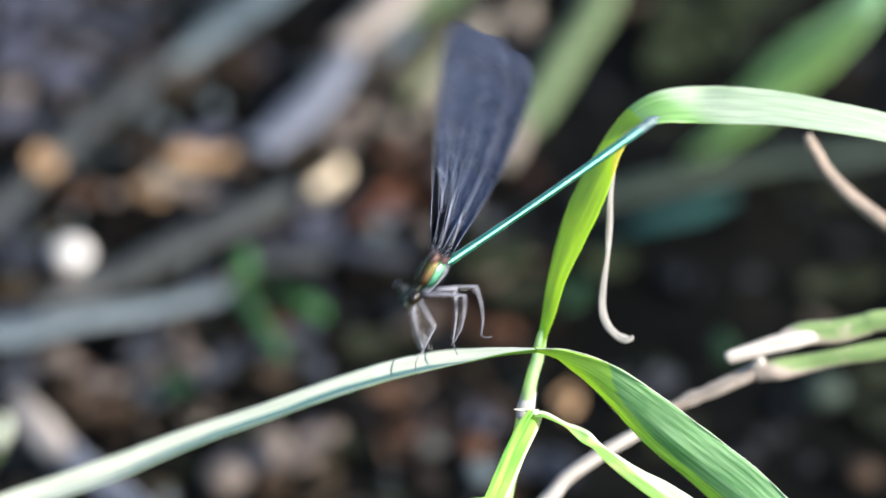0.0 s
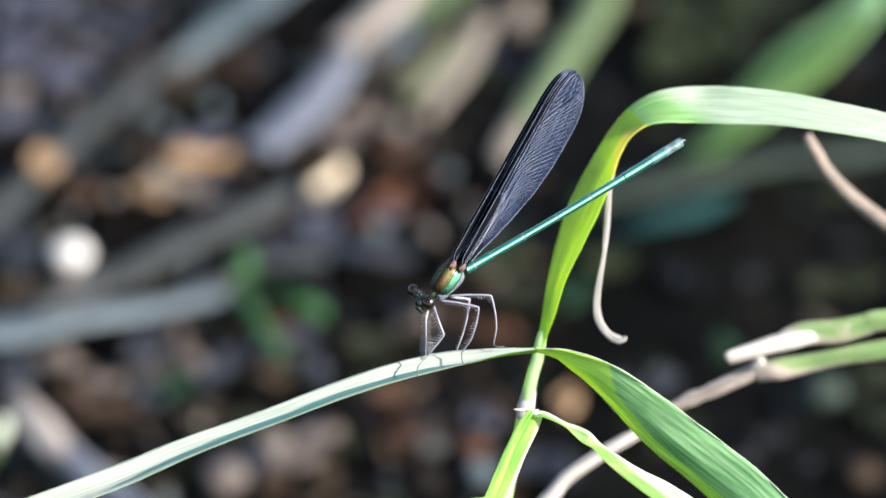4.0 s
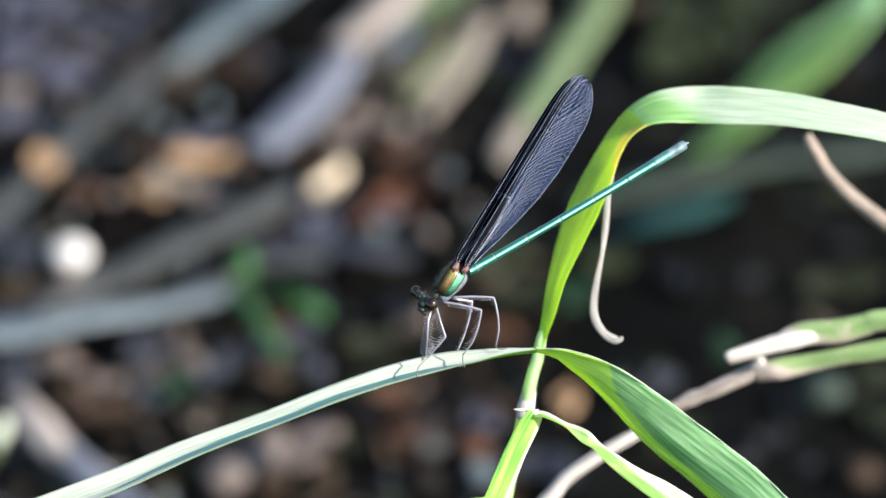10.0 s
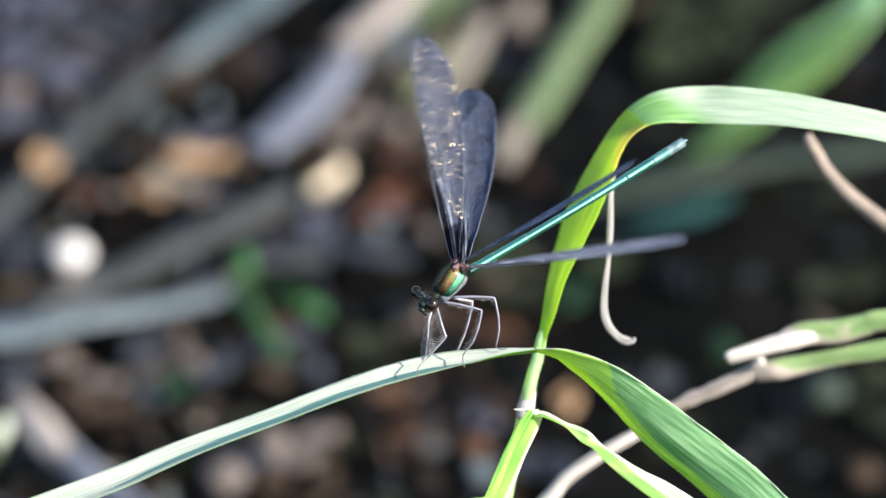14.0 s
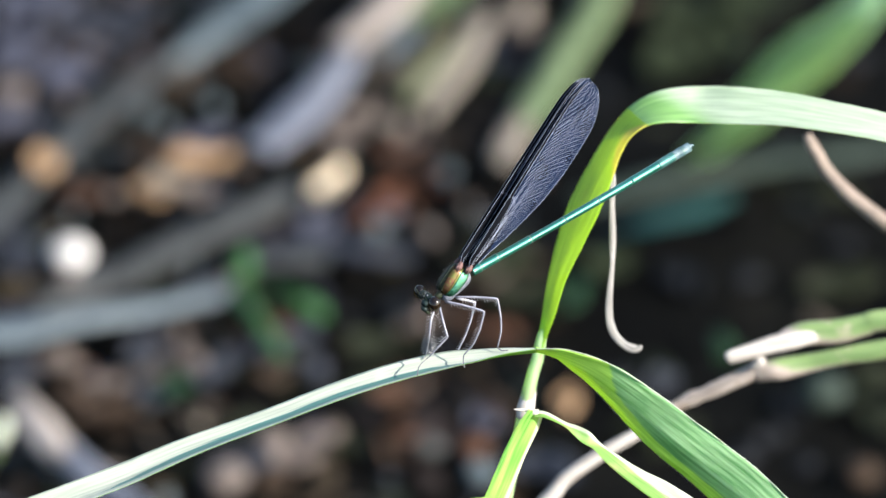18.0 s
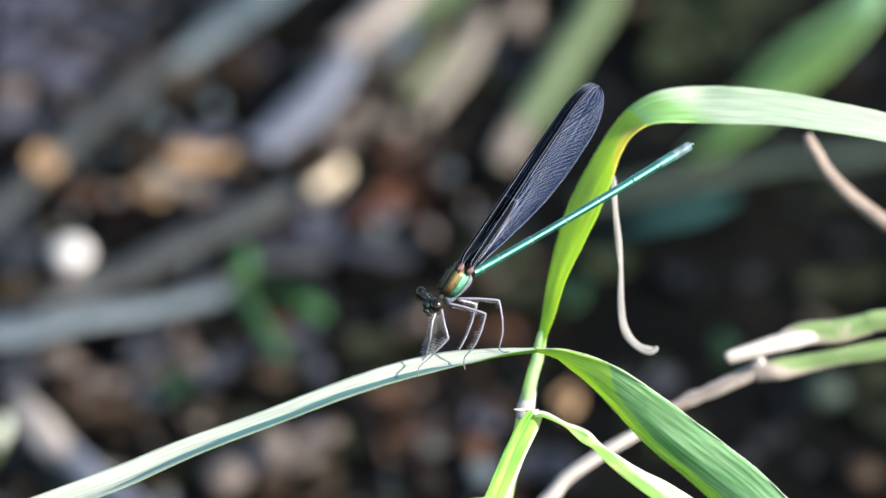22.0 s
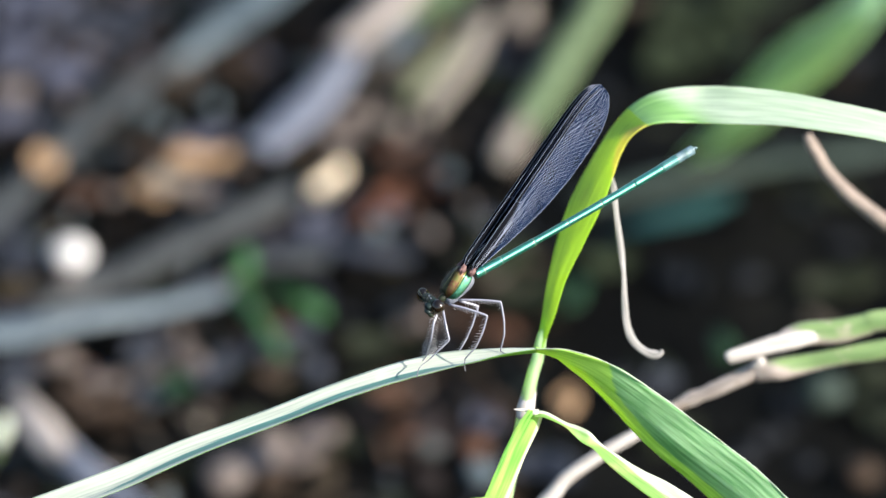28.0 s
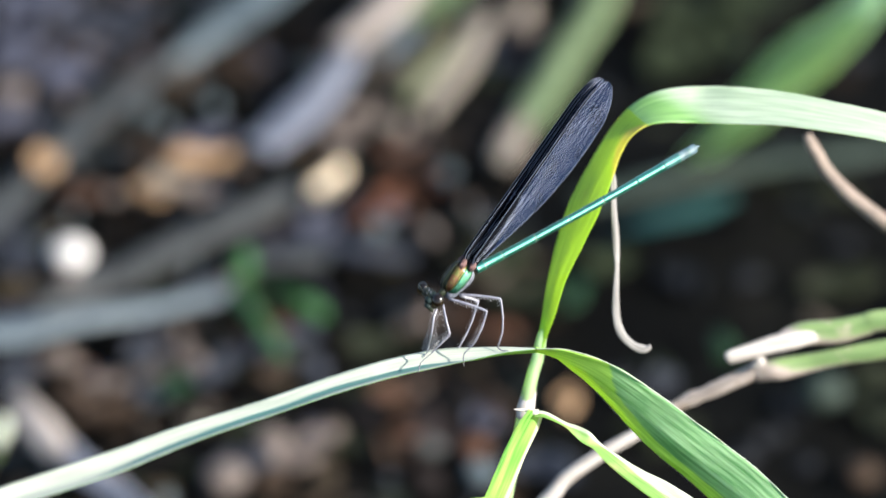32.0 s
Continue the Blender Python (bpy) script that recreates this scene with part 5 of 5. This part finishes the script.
for _ in range(420):
    c = Vector(rng.gauss(0, 1) for _ in range(3)).normalized()
    if c.z < 0.25 and rng.random() < 0.8:
        continue
    y = T_UP.cross(T_AXIS).normalized()
    p = thorax_point(c)
    q = Vector(THORAX) + T_AXIS * p.x + y * p.y + T_UP * p.z
    d = (T_AXIS * c.x * 0.4 + y * c.y + T_UP * c.z).normalized()
    strand(vs, fs, [q / 1000, (q + d * rng.uniform(0.3, 0.7)) / 1000], 0.000014)
for _ in range(160):      # and on the head
    q = Vector((-3.6, -2.4, -9)) + Vector((rng.uniform(-1.3, 1.0), rng.uniform(-1.1, 0.6), rng.uniform(-1.6, 1.3)))
    d = (q - Vector((-3.6, -2.4, -9))).normalized()
    strand(vs, fs, [(q - d * 0.4) / 1000, (q + d * rng.uniform(0.2, 0.5)) / 1000], 0.000016)
hair = link_mesh("hair", vs, fs, HAIR, thorax)
hair["kind"] = "stuff"

# legs: hip, knee, ankle and claw; a comb of bristles down each
LEGS = [
    ([(-2.2, -2.6, -10.7), (-2.8, -3.4, -12.9), (-2.9, -2.8, -15.9), (-3.1, 2.6, -19.2)], [(-3.1, 2.6, -19.2), (-3.6, 2.2, -19.9)], 1),
    ([(-1.4, -2.2, -10.4), (-0.6, -3.2, -13.1), (0.3, -3.2, -15.7), (-1.2, -2.6, -17.5), (-2.7, -1.6, -19.3)], [(-2.7, -1.6, -19.3), (-4.4, -2.6, -21.1), (-4.7, -4.2, -22.8)], -1),
    ([(-0.4, -1.8, -9.5), (3.1, -2.6, -10), (6.6, -3, -10.8), (6.1, -2.8, -13.9), (5.2, -2.2, -16.5), (3.5, -0.8, -18.8)], [(3.5, -0.8, -18.8), (3.5, -2.2, -19.9), (3.8, -3.2, -20.9)], -1),
    ([(1.6, 1, -8.9), (5, 2.4, -9.4), (4.4, 2.6, -12.9), (3.6, 2.6, -15.7), (2.4, 3.6, -18.6)], [(2.4, 3.6, -18.6), (2, 3.6, -19)], -1),
    ([(1.4, -0.6, -8.7), (5.1, -0.8, -8.5), (8.8, -1, -8.6), (9.6, -0.6, -11.9), (9.8, 0, -14.4), (9.3, 1.2, -17.3)], [(9.3, 1.2, -17.3), (10.1, 0.6, -17.7), (11.2, 0.6, -17.6)], -1),
]
legs = []



def kinked(chain):
    """Sharper knees: a point close before and after each joint."""
    out = [Vector(chain[0])]
    for i in range(1, len(chain) - 1):
        p, q, r = (Vector(chain[k]) for k in (i - 1, i, i + 1))
        out += [q.lerp(p, 0.12), q.lerp(r, 0.12)]
    return [tuple(v) for v in out + [Vector(chain[-1])]]


for (chain, foot, way), comb in zip(LEGS, (1, 0.9, 0.62, 0.35, 0.18)):
    chain = kinked(chain)
    rows = []
    for i, p in enumerate(chain):
        rows.append((*p, float(np.interp(i / (len(chain) - 1), (0, 0.5, 1), (0.44, 0.35, 0.23)))))
    leg = tube("leg", rows, LEG, insect, n=4, ring=8, bumps=0.03)
    tube("claw", [(*p, 0.20) for p in foot], TARSUS, leg, n=6, ring=6, at_origin=True)
    pts = spline(chain, 10)
    run = np.concatenate([[0], np.cumsum(np.linalg.norm(np.diff(pts, axis=0), axis=1))])
    vs, fs = [], []
    rng = random.Random(3)
    for q in np.arange(1.0, run[-1] - 0.5, 0.55):
        at = Vector(float(np.interp(q, run, pts[:, k])) for k in range(3))
        ahead = Vector(float(np.interp(q + 0.2, run, pts[:, k])) for k in range(3))
        t = (ahead - at).normalized()
        side = Vector((t.z, 0, -t.x)).normalized() * -way
        for w, ln in ((1, 1.8), (-1, 1.4 if way > 0 else 0.35)):
            d = (side * w + t * 0.6 + AWAY * rng.uniform(-0.35, 0.35)).normalized()
            strand(vs, fs, [at / 1000, (at + d * ln * (comb if q > run[-1] * 0.5 else max(0.48, comb - 0.25)) * rng.uniform(0.75, 1.1)) / 1000], 0.000032)
    b = link_mesh("bristles", vs, fs, BRISTLE, leg)
    b["kind"] = "stuff"
    legs.append((leg, sheet(chain[0]), sheet(foot[-1])))

# the wings: the insect's left pair stands nearer the lens
WING_BASES = {"far_fore": (1.9, 0.9, -2.6), "far_hind": (3.2, 0.7, -3), "near_fore": (2.2, -0.9, -2.8), "near_hind": (3.7, -1.3, -3.4)}
WING_LENGTH = {"far_fore": 41.8, "far_hind": 40.6, "near_fore": 41.8, "near_hind": 40.8}
wings = {}
for key in WING_BASES:
    wings[key] = build_wing("forewing" if "fore" in key else "hindwing", WING_LENGTH[key], 0.96 if "fore" in key else 1.04, insect)


# ---- what moves ----
BODY_ROWS = [  # seconds, shift along x and up in millimetres, nose-down turn in degrees
    (0, -2.9, 1.4, 3.5), (0.033, -3.7, 0.4, 4.4), (0.1, -3.6, 0.1, 4.2), (0.2, -1.8, 0.4, 2.4), (0.3, -0.6, 1.0, -3.8), (0.5, -0.6, 1.5, -1.9), (1, 0.0, 1.1, -1.9), (1.5, -0.2, 0.8, -1.1),
    (2, -0.6, -0.2, -0.3), (2.5, -0.3, 0.0, -0.7), (3, -0.2, 0.3, -1.3), (3.5, -0.2, 0.6, -1.0),
    (5.5, -0.5, -0.2, -0.2), (6, -0.3, -0.2, -0.4), (6.5, 0.0, 0.3, -0.0), (7, 0.0, -0.5, -1.0),
    (7.5, 0.2, -0.2, -0.6), (8, 0.2, -0.3, -0.6), (8.5, 0.2, 0.2, -1.1), (9, 0.0, 0.0, 0.0), (9.5, 0.2, 0.2, -0.4),
    (10, 0.2, 0.2, -0.9), (10.5, 0.3, 0.3, -1.1), (11, 0.6, 1.2, -2.5), (11.5, 0.3, 0.3, -1.4),
    (12, 0.3, 0.3, -1.3), (12.5, 0.5, 0.3, -1.4), (13, 0.3, 0.2, -1.3), (13.5, 0.5, 0.2, -1.3),
    (14, 0.3, 0.2, -0.3), (14.5, 0.2, -0.9, 0.7), (16.5, 0.6, 0.2, -1.0), (17, 0.6, 0.5, -1.6),
    (17.5, 0.6, 0.3, -1.4), (18, 0.8, 0.3, -1.5), (18.5, 0.8, 0.2, -1.3), (19, 0.8, 0.2, -1.3),
    (19.5, 0.8, 0.3, -1.6), (20, 0.8, 0.3, -0.6), (20.5, 0.8, 0.0, 0.1), (21, 0.6, -0.6, -0.3),
    (21.5, 0.9, -0.9, 0.1), (22, 1.1, 0.0, -0.9), (22.5, 1.2, 0.6, -1.3), (23, 1.4, 0.6, -0.9),
    (23.5, 1.2, 0.0, -0.4), (24, 1.4, 0.5, -1.7), (24.5, 1.5, 0.6, -1.9), (25, 1.5, 0.6, -1.9),
    (25.5, 1.5, 0.5, -1.8), (27.5, 1.2, -0.5, -1.4), (28, 1.4, -0.2, -1.5), (28.5, 1.5, 0.3, -1.7),
    (29, 1.5, 0.2, -1.9), (29.5, 1.5, 0.2, -2.0), (30, 1.5, 0.5, -2.2), (30.5, 1.5, 0.5, -2.3),
    (31, 1.5, 0.3, -1.0), (31.5, 1.5, -0.2, -0.3), (31.9, 1.4, 0.0, -2.0), (31.967, 1.4, 0.3, -2.2), (32, 1.4, 0.8, -2.4),
]
CURL_DROP = [(0, 0), (13, 0), (19, 2.3), (25, 3.2), (31, 4.2), (31.6, 3.9), (32, 2.2)]      # seconds, millimetres that it has slipped down
CURL_ROWS = [  # seconds, swing in degrees
    (0, 2.0), (0.5, -0.7), (1, -3.4), (1.5, -4.5), (2, -1.5), (2.5, -1.5), (3, 1.2), (3.5, 0.4), (5.5, -1.7),
    (6, -6.6), (6.5, -6.6), (7, -1.4), (7.5, -0.6), (8, 1.3), (8.5, 0.2), (9, -0.0), (9.5, 1.1), (10, -1.4),
    (10.5, -0.6), (11, 1.9), (11.5, 0.5), (12, 1.1), (12.5, 0.8), (13, 1.3), (13.5, 3.0), (14, 2.7), (14.5, 1.1),
    (16.5, 1.2), (17, 2.9), (17.5, 2.6), (18, 5.6), (18.5, 5.8), (19, 6.9), (19.5, 8.0), (20, 8.7), (20.5, 9.3),
    (21, 10.1), (21.5, 10.1), (22, 10.8), (22.5, 11.4), (23, 11.1), (23.5, 12.1), (24, 11.6), (24.5, 10.8),
    (25, 11.4), (25.5, 10.3), (27.5, 11.6), (28, 12.6), (28.5, 13.9), (29, 13.6), (29.5, 12.6), (30, 10.1),
    (30.5, 10.6), (31, 13.1), (31.5, 13.0), (32, 8.5),
]
TIP_ROWS = [(0, 1.9), (0.033, 0.7), (0.1, 0.4), (0.5, 1.2), (0.9, 1.1), (1, 0.9), (1.1, 0.5), (2, 0.2), (3, 0.7), (6, 0.2), (7, 0.0), (8, 0.1), (9, 0.0), (10, 0.3), (11, 1.8), (12, 0.4), (13, 0.4), (14, 0.5), (17, 0.7), (19, 0.5), (20, 0.7),
            (20.9, 0.4), (20.967, 0.7), (21, 1.3), (21.033, 1.9), (21.1, 1.2), (21.3, 0.6), (22, 0.5), (23, 0.9), (24, 0.7), (25, 0.9), (28, 0.4), (30, 0.6), (31, 0.8), (31.6, 1.0), (31.9, 1.3), (31.967, 1.9), (32, 2.6)]
EYE_AT = (-2.6, -3, -9.3)
# wing tips through one stroke, from shut to wide open
STROKE = {
    "far_fore": [(23.8, 0, 30.1), (23.4, 0, 30.9), (20.9, 0, 32.1), (17.8, 0, 33.4), (11.8, 0, 36.4), (4.6, 0, 37.8), (-4.8, 0, 37.7), (-10.6, 0, 35.3), (-14.2, 0, 32.0), (-20.3, 0, 30.7), (-25.3, 0, 28.0), (-28.6, 0, 23.2), (-32.4, 0, 13.1), (-37.3, 0, 4.1)],
    "far_hind": [(24.2, 0, 29.8), (23.8, 0, 30.3), (21.6, 0, 31.3), (18.4, 0, 32.3), (13.6, 0, 34.1), (8.4, 0, 32.5), (3.6, 0, 28.5), (-0.4, 0, 27.8), (-6.4, 0, 27.6), (-14.4, 0, 25.6), (-19.4, 0, 22.6), (-23.9, 0, 18.6), (-24.4, 0, 9.6), (-31.4, 0, 2.1)],
    "near_fore": [(24.4, 0, 29.6), (26.1, 0, 28.6), (26.5, 0, 28.1), (28.4, 0, 26.5), (31.4, 0, 24.9), (33.5, 0, 19.1), (33.3, 0, 13.9), (31.8, 0, 9.4), (30.9, 0, 1.6), (29.0, 0, -6.4), (26.6, 0, -12.4), (24.8, 0, -15.4), (22.6, 0, -17.9), (17.6, 0, -19.9)],
    "near_hind": [(24.8, 0, 29.1), (27.5, 0, 27.8), (30.3, 0, 26.5), (33.8, 0, 23.5), (37.8, 0, 16.9), (41.1, 0, 10.1), (42.8, 0, 0.4), (42.7, 0, -4), (42.1, 0, -8.0), (41.6, 0, -15.4), (40.6, 0, -22.7), (38.1, 0, -24.4), (35.6, 0, -24.9), (30.6, 0, -27.9)],
}
PHASES = [  # seconds and how far the stroke has come
    (0, 0), (0.033, 0), (0.1, 0), (0.2, 0), (0.3, 0), (0.4, 0), (0.6, 0), (1, 0), (2, 0), (3, 0), (6, 0), (9, 0), (13.3, 0), (13.4, 0.2), (13.5, 1), (13.6, 2), (13.7, 3), (13.8, 4), (13.9, 5), (14, 6), (14.1, 7), (14.2, 8), (14.3, 9), (14.4, 10), (14.5, 11),
    (14.6, 12.3), (14.7, 8), (14.8, 2), (14.9, 0.3), (15, 0), (16.5, 0), (18, 0), (19.3, 0), (19.4, 0.3), (19.5, 1), (19.6, 2), (19.7, 2.6), (19.8, 3.8), (19.9, 4.5), (20, 5.2), (20.1, 5.8), (20.2, 6.1), (20.3, 6.7), (20.4, 7.8),
    (20.5, 8.5), (20.6, 11), (20.7, 13), (20.8, 3), (20.9, 0.4), (21, 0), (22.3, 0), (22.4, 0.2), (22.5, 1.2), (22.6, 2.2), (22.7, 3.1), (22.8, 4.6), (22.9, 5.3), (23, 6.1), (23.1, 6.7), (23.2, 7.6), (23.3, 6),
    (23.4, 1), (23.5, 0), (24, 0), (25, 0), (25.1, 0.3), (25.2, 1), (25.3, 1.6), (25.4, 2.1), (25.5, 3.1), (25.6, 4.3), (25.7, 5.3), (25.8, 6.2), (25.9, 7), (26, 8), (26.1, 9.5), (26.2, 11.5), (26.3, 13), (26.4, 3), (26.5, 0.3),
    (26.6, 0), (27.5, 0), (28, 0), (29, 0), (30.2, 0), (30.3, 0.2), (30.4, 0.8), (30.5, 1.7), (30.6, 2.4), (30.7, 3.5), (30.8, 4.8), (30.9, 5.4), (31, 6.2), (31.1, 6.4), (31.2, 7.4), (31.3, 8.1), (31.4, 9), (31.5, 9.8), (31.6, 10.8), (31.7, 12.8),
    (31.8, 1.8), (31.9, 0.2), (32, 0)]
REST_TIPS = [  # where the shut wings' tips stand: seconds, and the place of the foremost one
    (0, (3.4, 0, 39.5)), (0.033, (8.2, 0, 37.7)), (0.1, (10.1, 0, 36.1)), (0.2, (16.1, 0, 33.3)), (0.3, (22.2, 0, 33.5)), (0.4, (23.4, 0, 32.8)), (0.6, (21.8, 0, 32.7)), (1, (22.2, 0, 32.5)), (2, (21.4, 0, 31.6)), (3, (22.6, 0, 31.4)), (6, (22.9, 0, 30.6)),
    (9, (23.2, 0, 30.8)), (12, (24.2, 0, 30.6)), (13.4, (24.5, 0, 30.5)), (16.5, (25.1, 0, 30.1)), (19, (25.2, 0, 30.2)), (21, (26.6, 0, 28.9)), (22, (26.3, 0, 29.3)), (24, (26.6, 0, 29)), (27.5, (27.2, 0, 28.9)), (30, (27.6, 0, 29.5)),
    (31.9, (27.4, 0, 29.5)), (32, (27.9, 0, 30.2))]
OPENING = {"far_fore": (-1.4, 0.2), "far_hind": (1.5, -0.8), "near_fore": (4.5, -2), "near_hind": (7, -4)}     # how the wings fan out as they come to rest at the start
REST_GAP = {"far_fore": (-0.5, 1.1), "far_hind": (0.2, 0.9), "near_fore": (-0.1, 0.9), "near_hind": (0.9, 0.2)}


def body_pose(t):
    x, z, a = (float(np.interp(t, [r[0] for r in BODY_ROWS], [r[k] for r in BODY_ROWS])) for k in (1, 2, 3))
    e = sheet(EYE_AT)
    return Matrix.Translation(Vector((x / 1000, 0, z / 1000)) + e) @ Matrix.Rotation(radians(-a), 4, "Y") @ Matrix.Translation(-e)


def wing_pose(key, t, phase):
    """The wing's pose in the insect's space: the span reaches for the tip, the chord turns from the body's axis to fit
    the camera's view.
    """
    base, length = Vector(WING_BASES[key]), WING_LENGTH[key]
    if "near" in key:
        phase += float(np.interp(t, (18, 19, 21.5, 22), (0, 0.3, 0.3, 1.1 if "fore" in key else 0.5))) * min(1.0, phase / 4)
    fan = float(np.interp(t, (0, 0.1, 0.2, 0.4), (1, 0.5, 0.2, 0)))
    tips = np.array(STROKE[key])
    k = np.arange(len(tips))
    tip = Vector((float(np.interp(phase, k, tips[:, 0])), 0, float(np.interp(phase, k, tips[:, 2]))))
    tip = 1000 * (body_pose(13.5).inverted() @ (tip / 1000))
    still = max(0.0, 1 - phase / 3)
    times = [r[0] for r in REST_TIPS]
    rest = Vector((float(np.interp(t, times, [r[1][0] for r in REST_TIPS])) + REST_GAP[key][0] + fan * OPENING[key][0], 0, float(np.interp(t, times, [r[1][2] for r in REST_TIPS])) + REST_GAP[key][1] + fan * OPENING[key][1]))
    rest = 1000 * (body_pose(t).inverted() @ (rest / 1000))
    tip = tip.lerp(rest, still)
    span = Vector((tip.x - base.x, 0, tip.z - base.z))
    flat = min(span.length, length * 0.995)
    span = span.normalized() * flat
    deep = math.sqrt(length ** 2 - flat ** 2)
    if "far" in key:
        turn = deep
    else:
        turn = float(np.interp(phase, (0, 1.5, 2.5), (1, 0.4, -1))) * deep
    span.y = turn
    span.normalize()
    lay = 0.25 - 0.58 * fan       # how the shut wings' chords turn away from the lens
    if "far" in key:
        ref = BODY + AWAY * float(np.interp(phase, (0, 3, 6, 10, 13), (lay, 0.06, 0.02, 0.3, 1.1) if "fore" in key else (lay, 0.0, -0.2, -0.25, 0.6)))
    else:
        ref = (BODY + AWAY * float(np.interp(phase, (0, 3), (lay, 0)))).lerp(Vector((0.6, 0.3, -0.75)), float(np.interp(phase, (0, 1, 3, 5), (0, 0.7, 0.8, 0))))
        ref = ref.lerp(AWAY + (Vector((0.1, 0, 0.25)) if "fore" in key else Vector((0.04, 0, 0.22))), float(np.interp(phase, (0, 2, 3, 4.5, 6), (0, 0.05, 0.15, 0.4, 0.6) if "fore" in key else (0, 0.05, 0.2, 0.6, 0.94))))
    chord = -(ref - span * ref.dot(span)).normalized()
    m = Matrix((span, chord, span.cross(chord))).transposed().to_4x4()
    feet = sheet(FEET)
    return Matrix.Translation(sheet(base) - feet) @ m


def motions():
    feet = Matrix.Translation(sheet(FEET))
    walk(insect, [(r[0], VIEW @ body_pose(r[0]) @ feet) for r in BODY_ROWS])
    for key, wing in wings.items():
        walk(wing, [(t, wing_pose(key, t, p)) for t, p in PHASES])
    for leg, hip, foot in legs:
        rows = []
        for r in BODY_ROWS:
            b = body_pose(r[0])
            turn = (hip - foot).rotation_difference((b @ hip) - foot).to_matrix().to_4x4()
            rows.append((r[0], (b @ feet).inverted() @ Matrix.Translation(b @ hip) @ turn @ Matrix.Translation(-hip)))
        walk(leg, rows)
    top, owner = sheet(CURL_TOP), Vector(stem["base"])
    slip = [Vector((0, 0, -float(np.interp(t, [r[0] for r in CURL_DROP], [r[1] for r in CURL_DROP])) / 1000)) for t, _ in CURL_ROWS]
    walk(curl, [(t, Matrix.Translation(-owner + d) @ Matrix.Translation(top) @ Matrix.Rotation(radians(-a + (0.8 if t > 15 else 0)), 4, "Y") @ Matrix.Translation(-top)) for (t, a), d in zip(CURL_ROWS, slip)])
    top, owner = sheet(CREST), Vector(perch["base"])
    walk(perch_tip, [(t, Matrix.Translation(-owner) @ Matrix.Translation(top) @ Matrix.Rotation(radians(a), 4, "Y") @ Matrix.Translation(-top)) for t, a in TIP_ROWS])


motions()
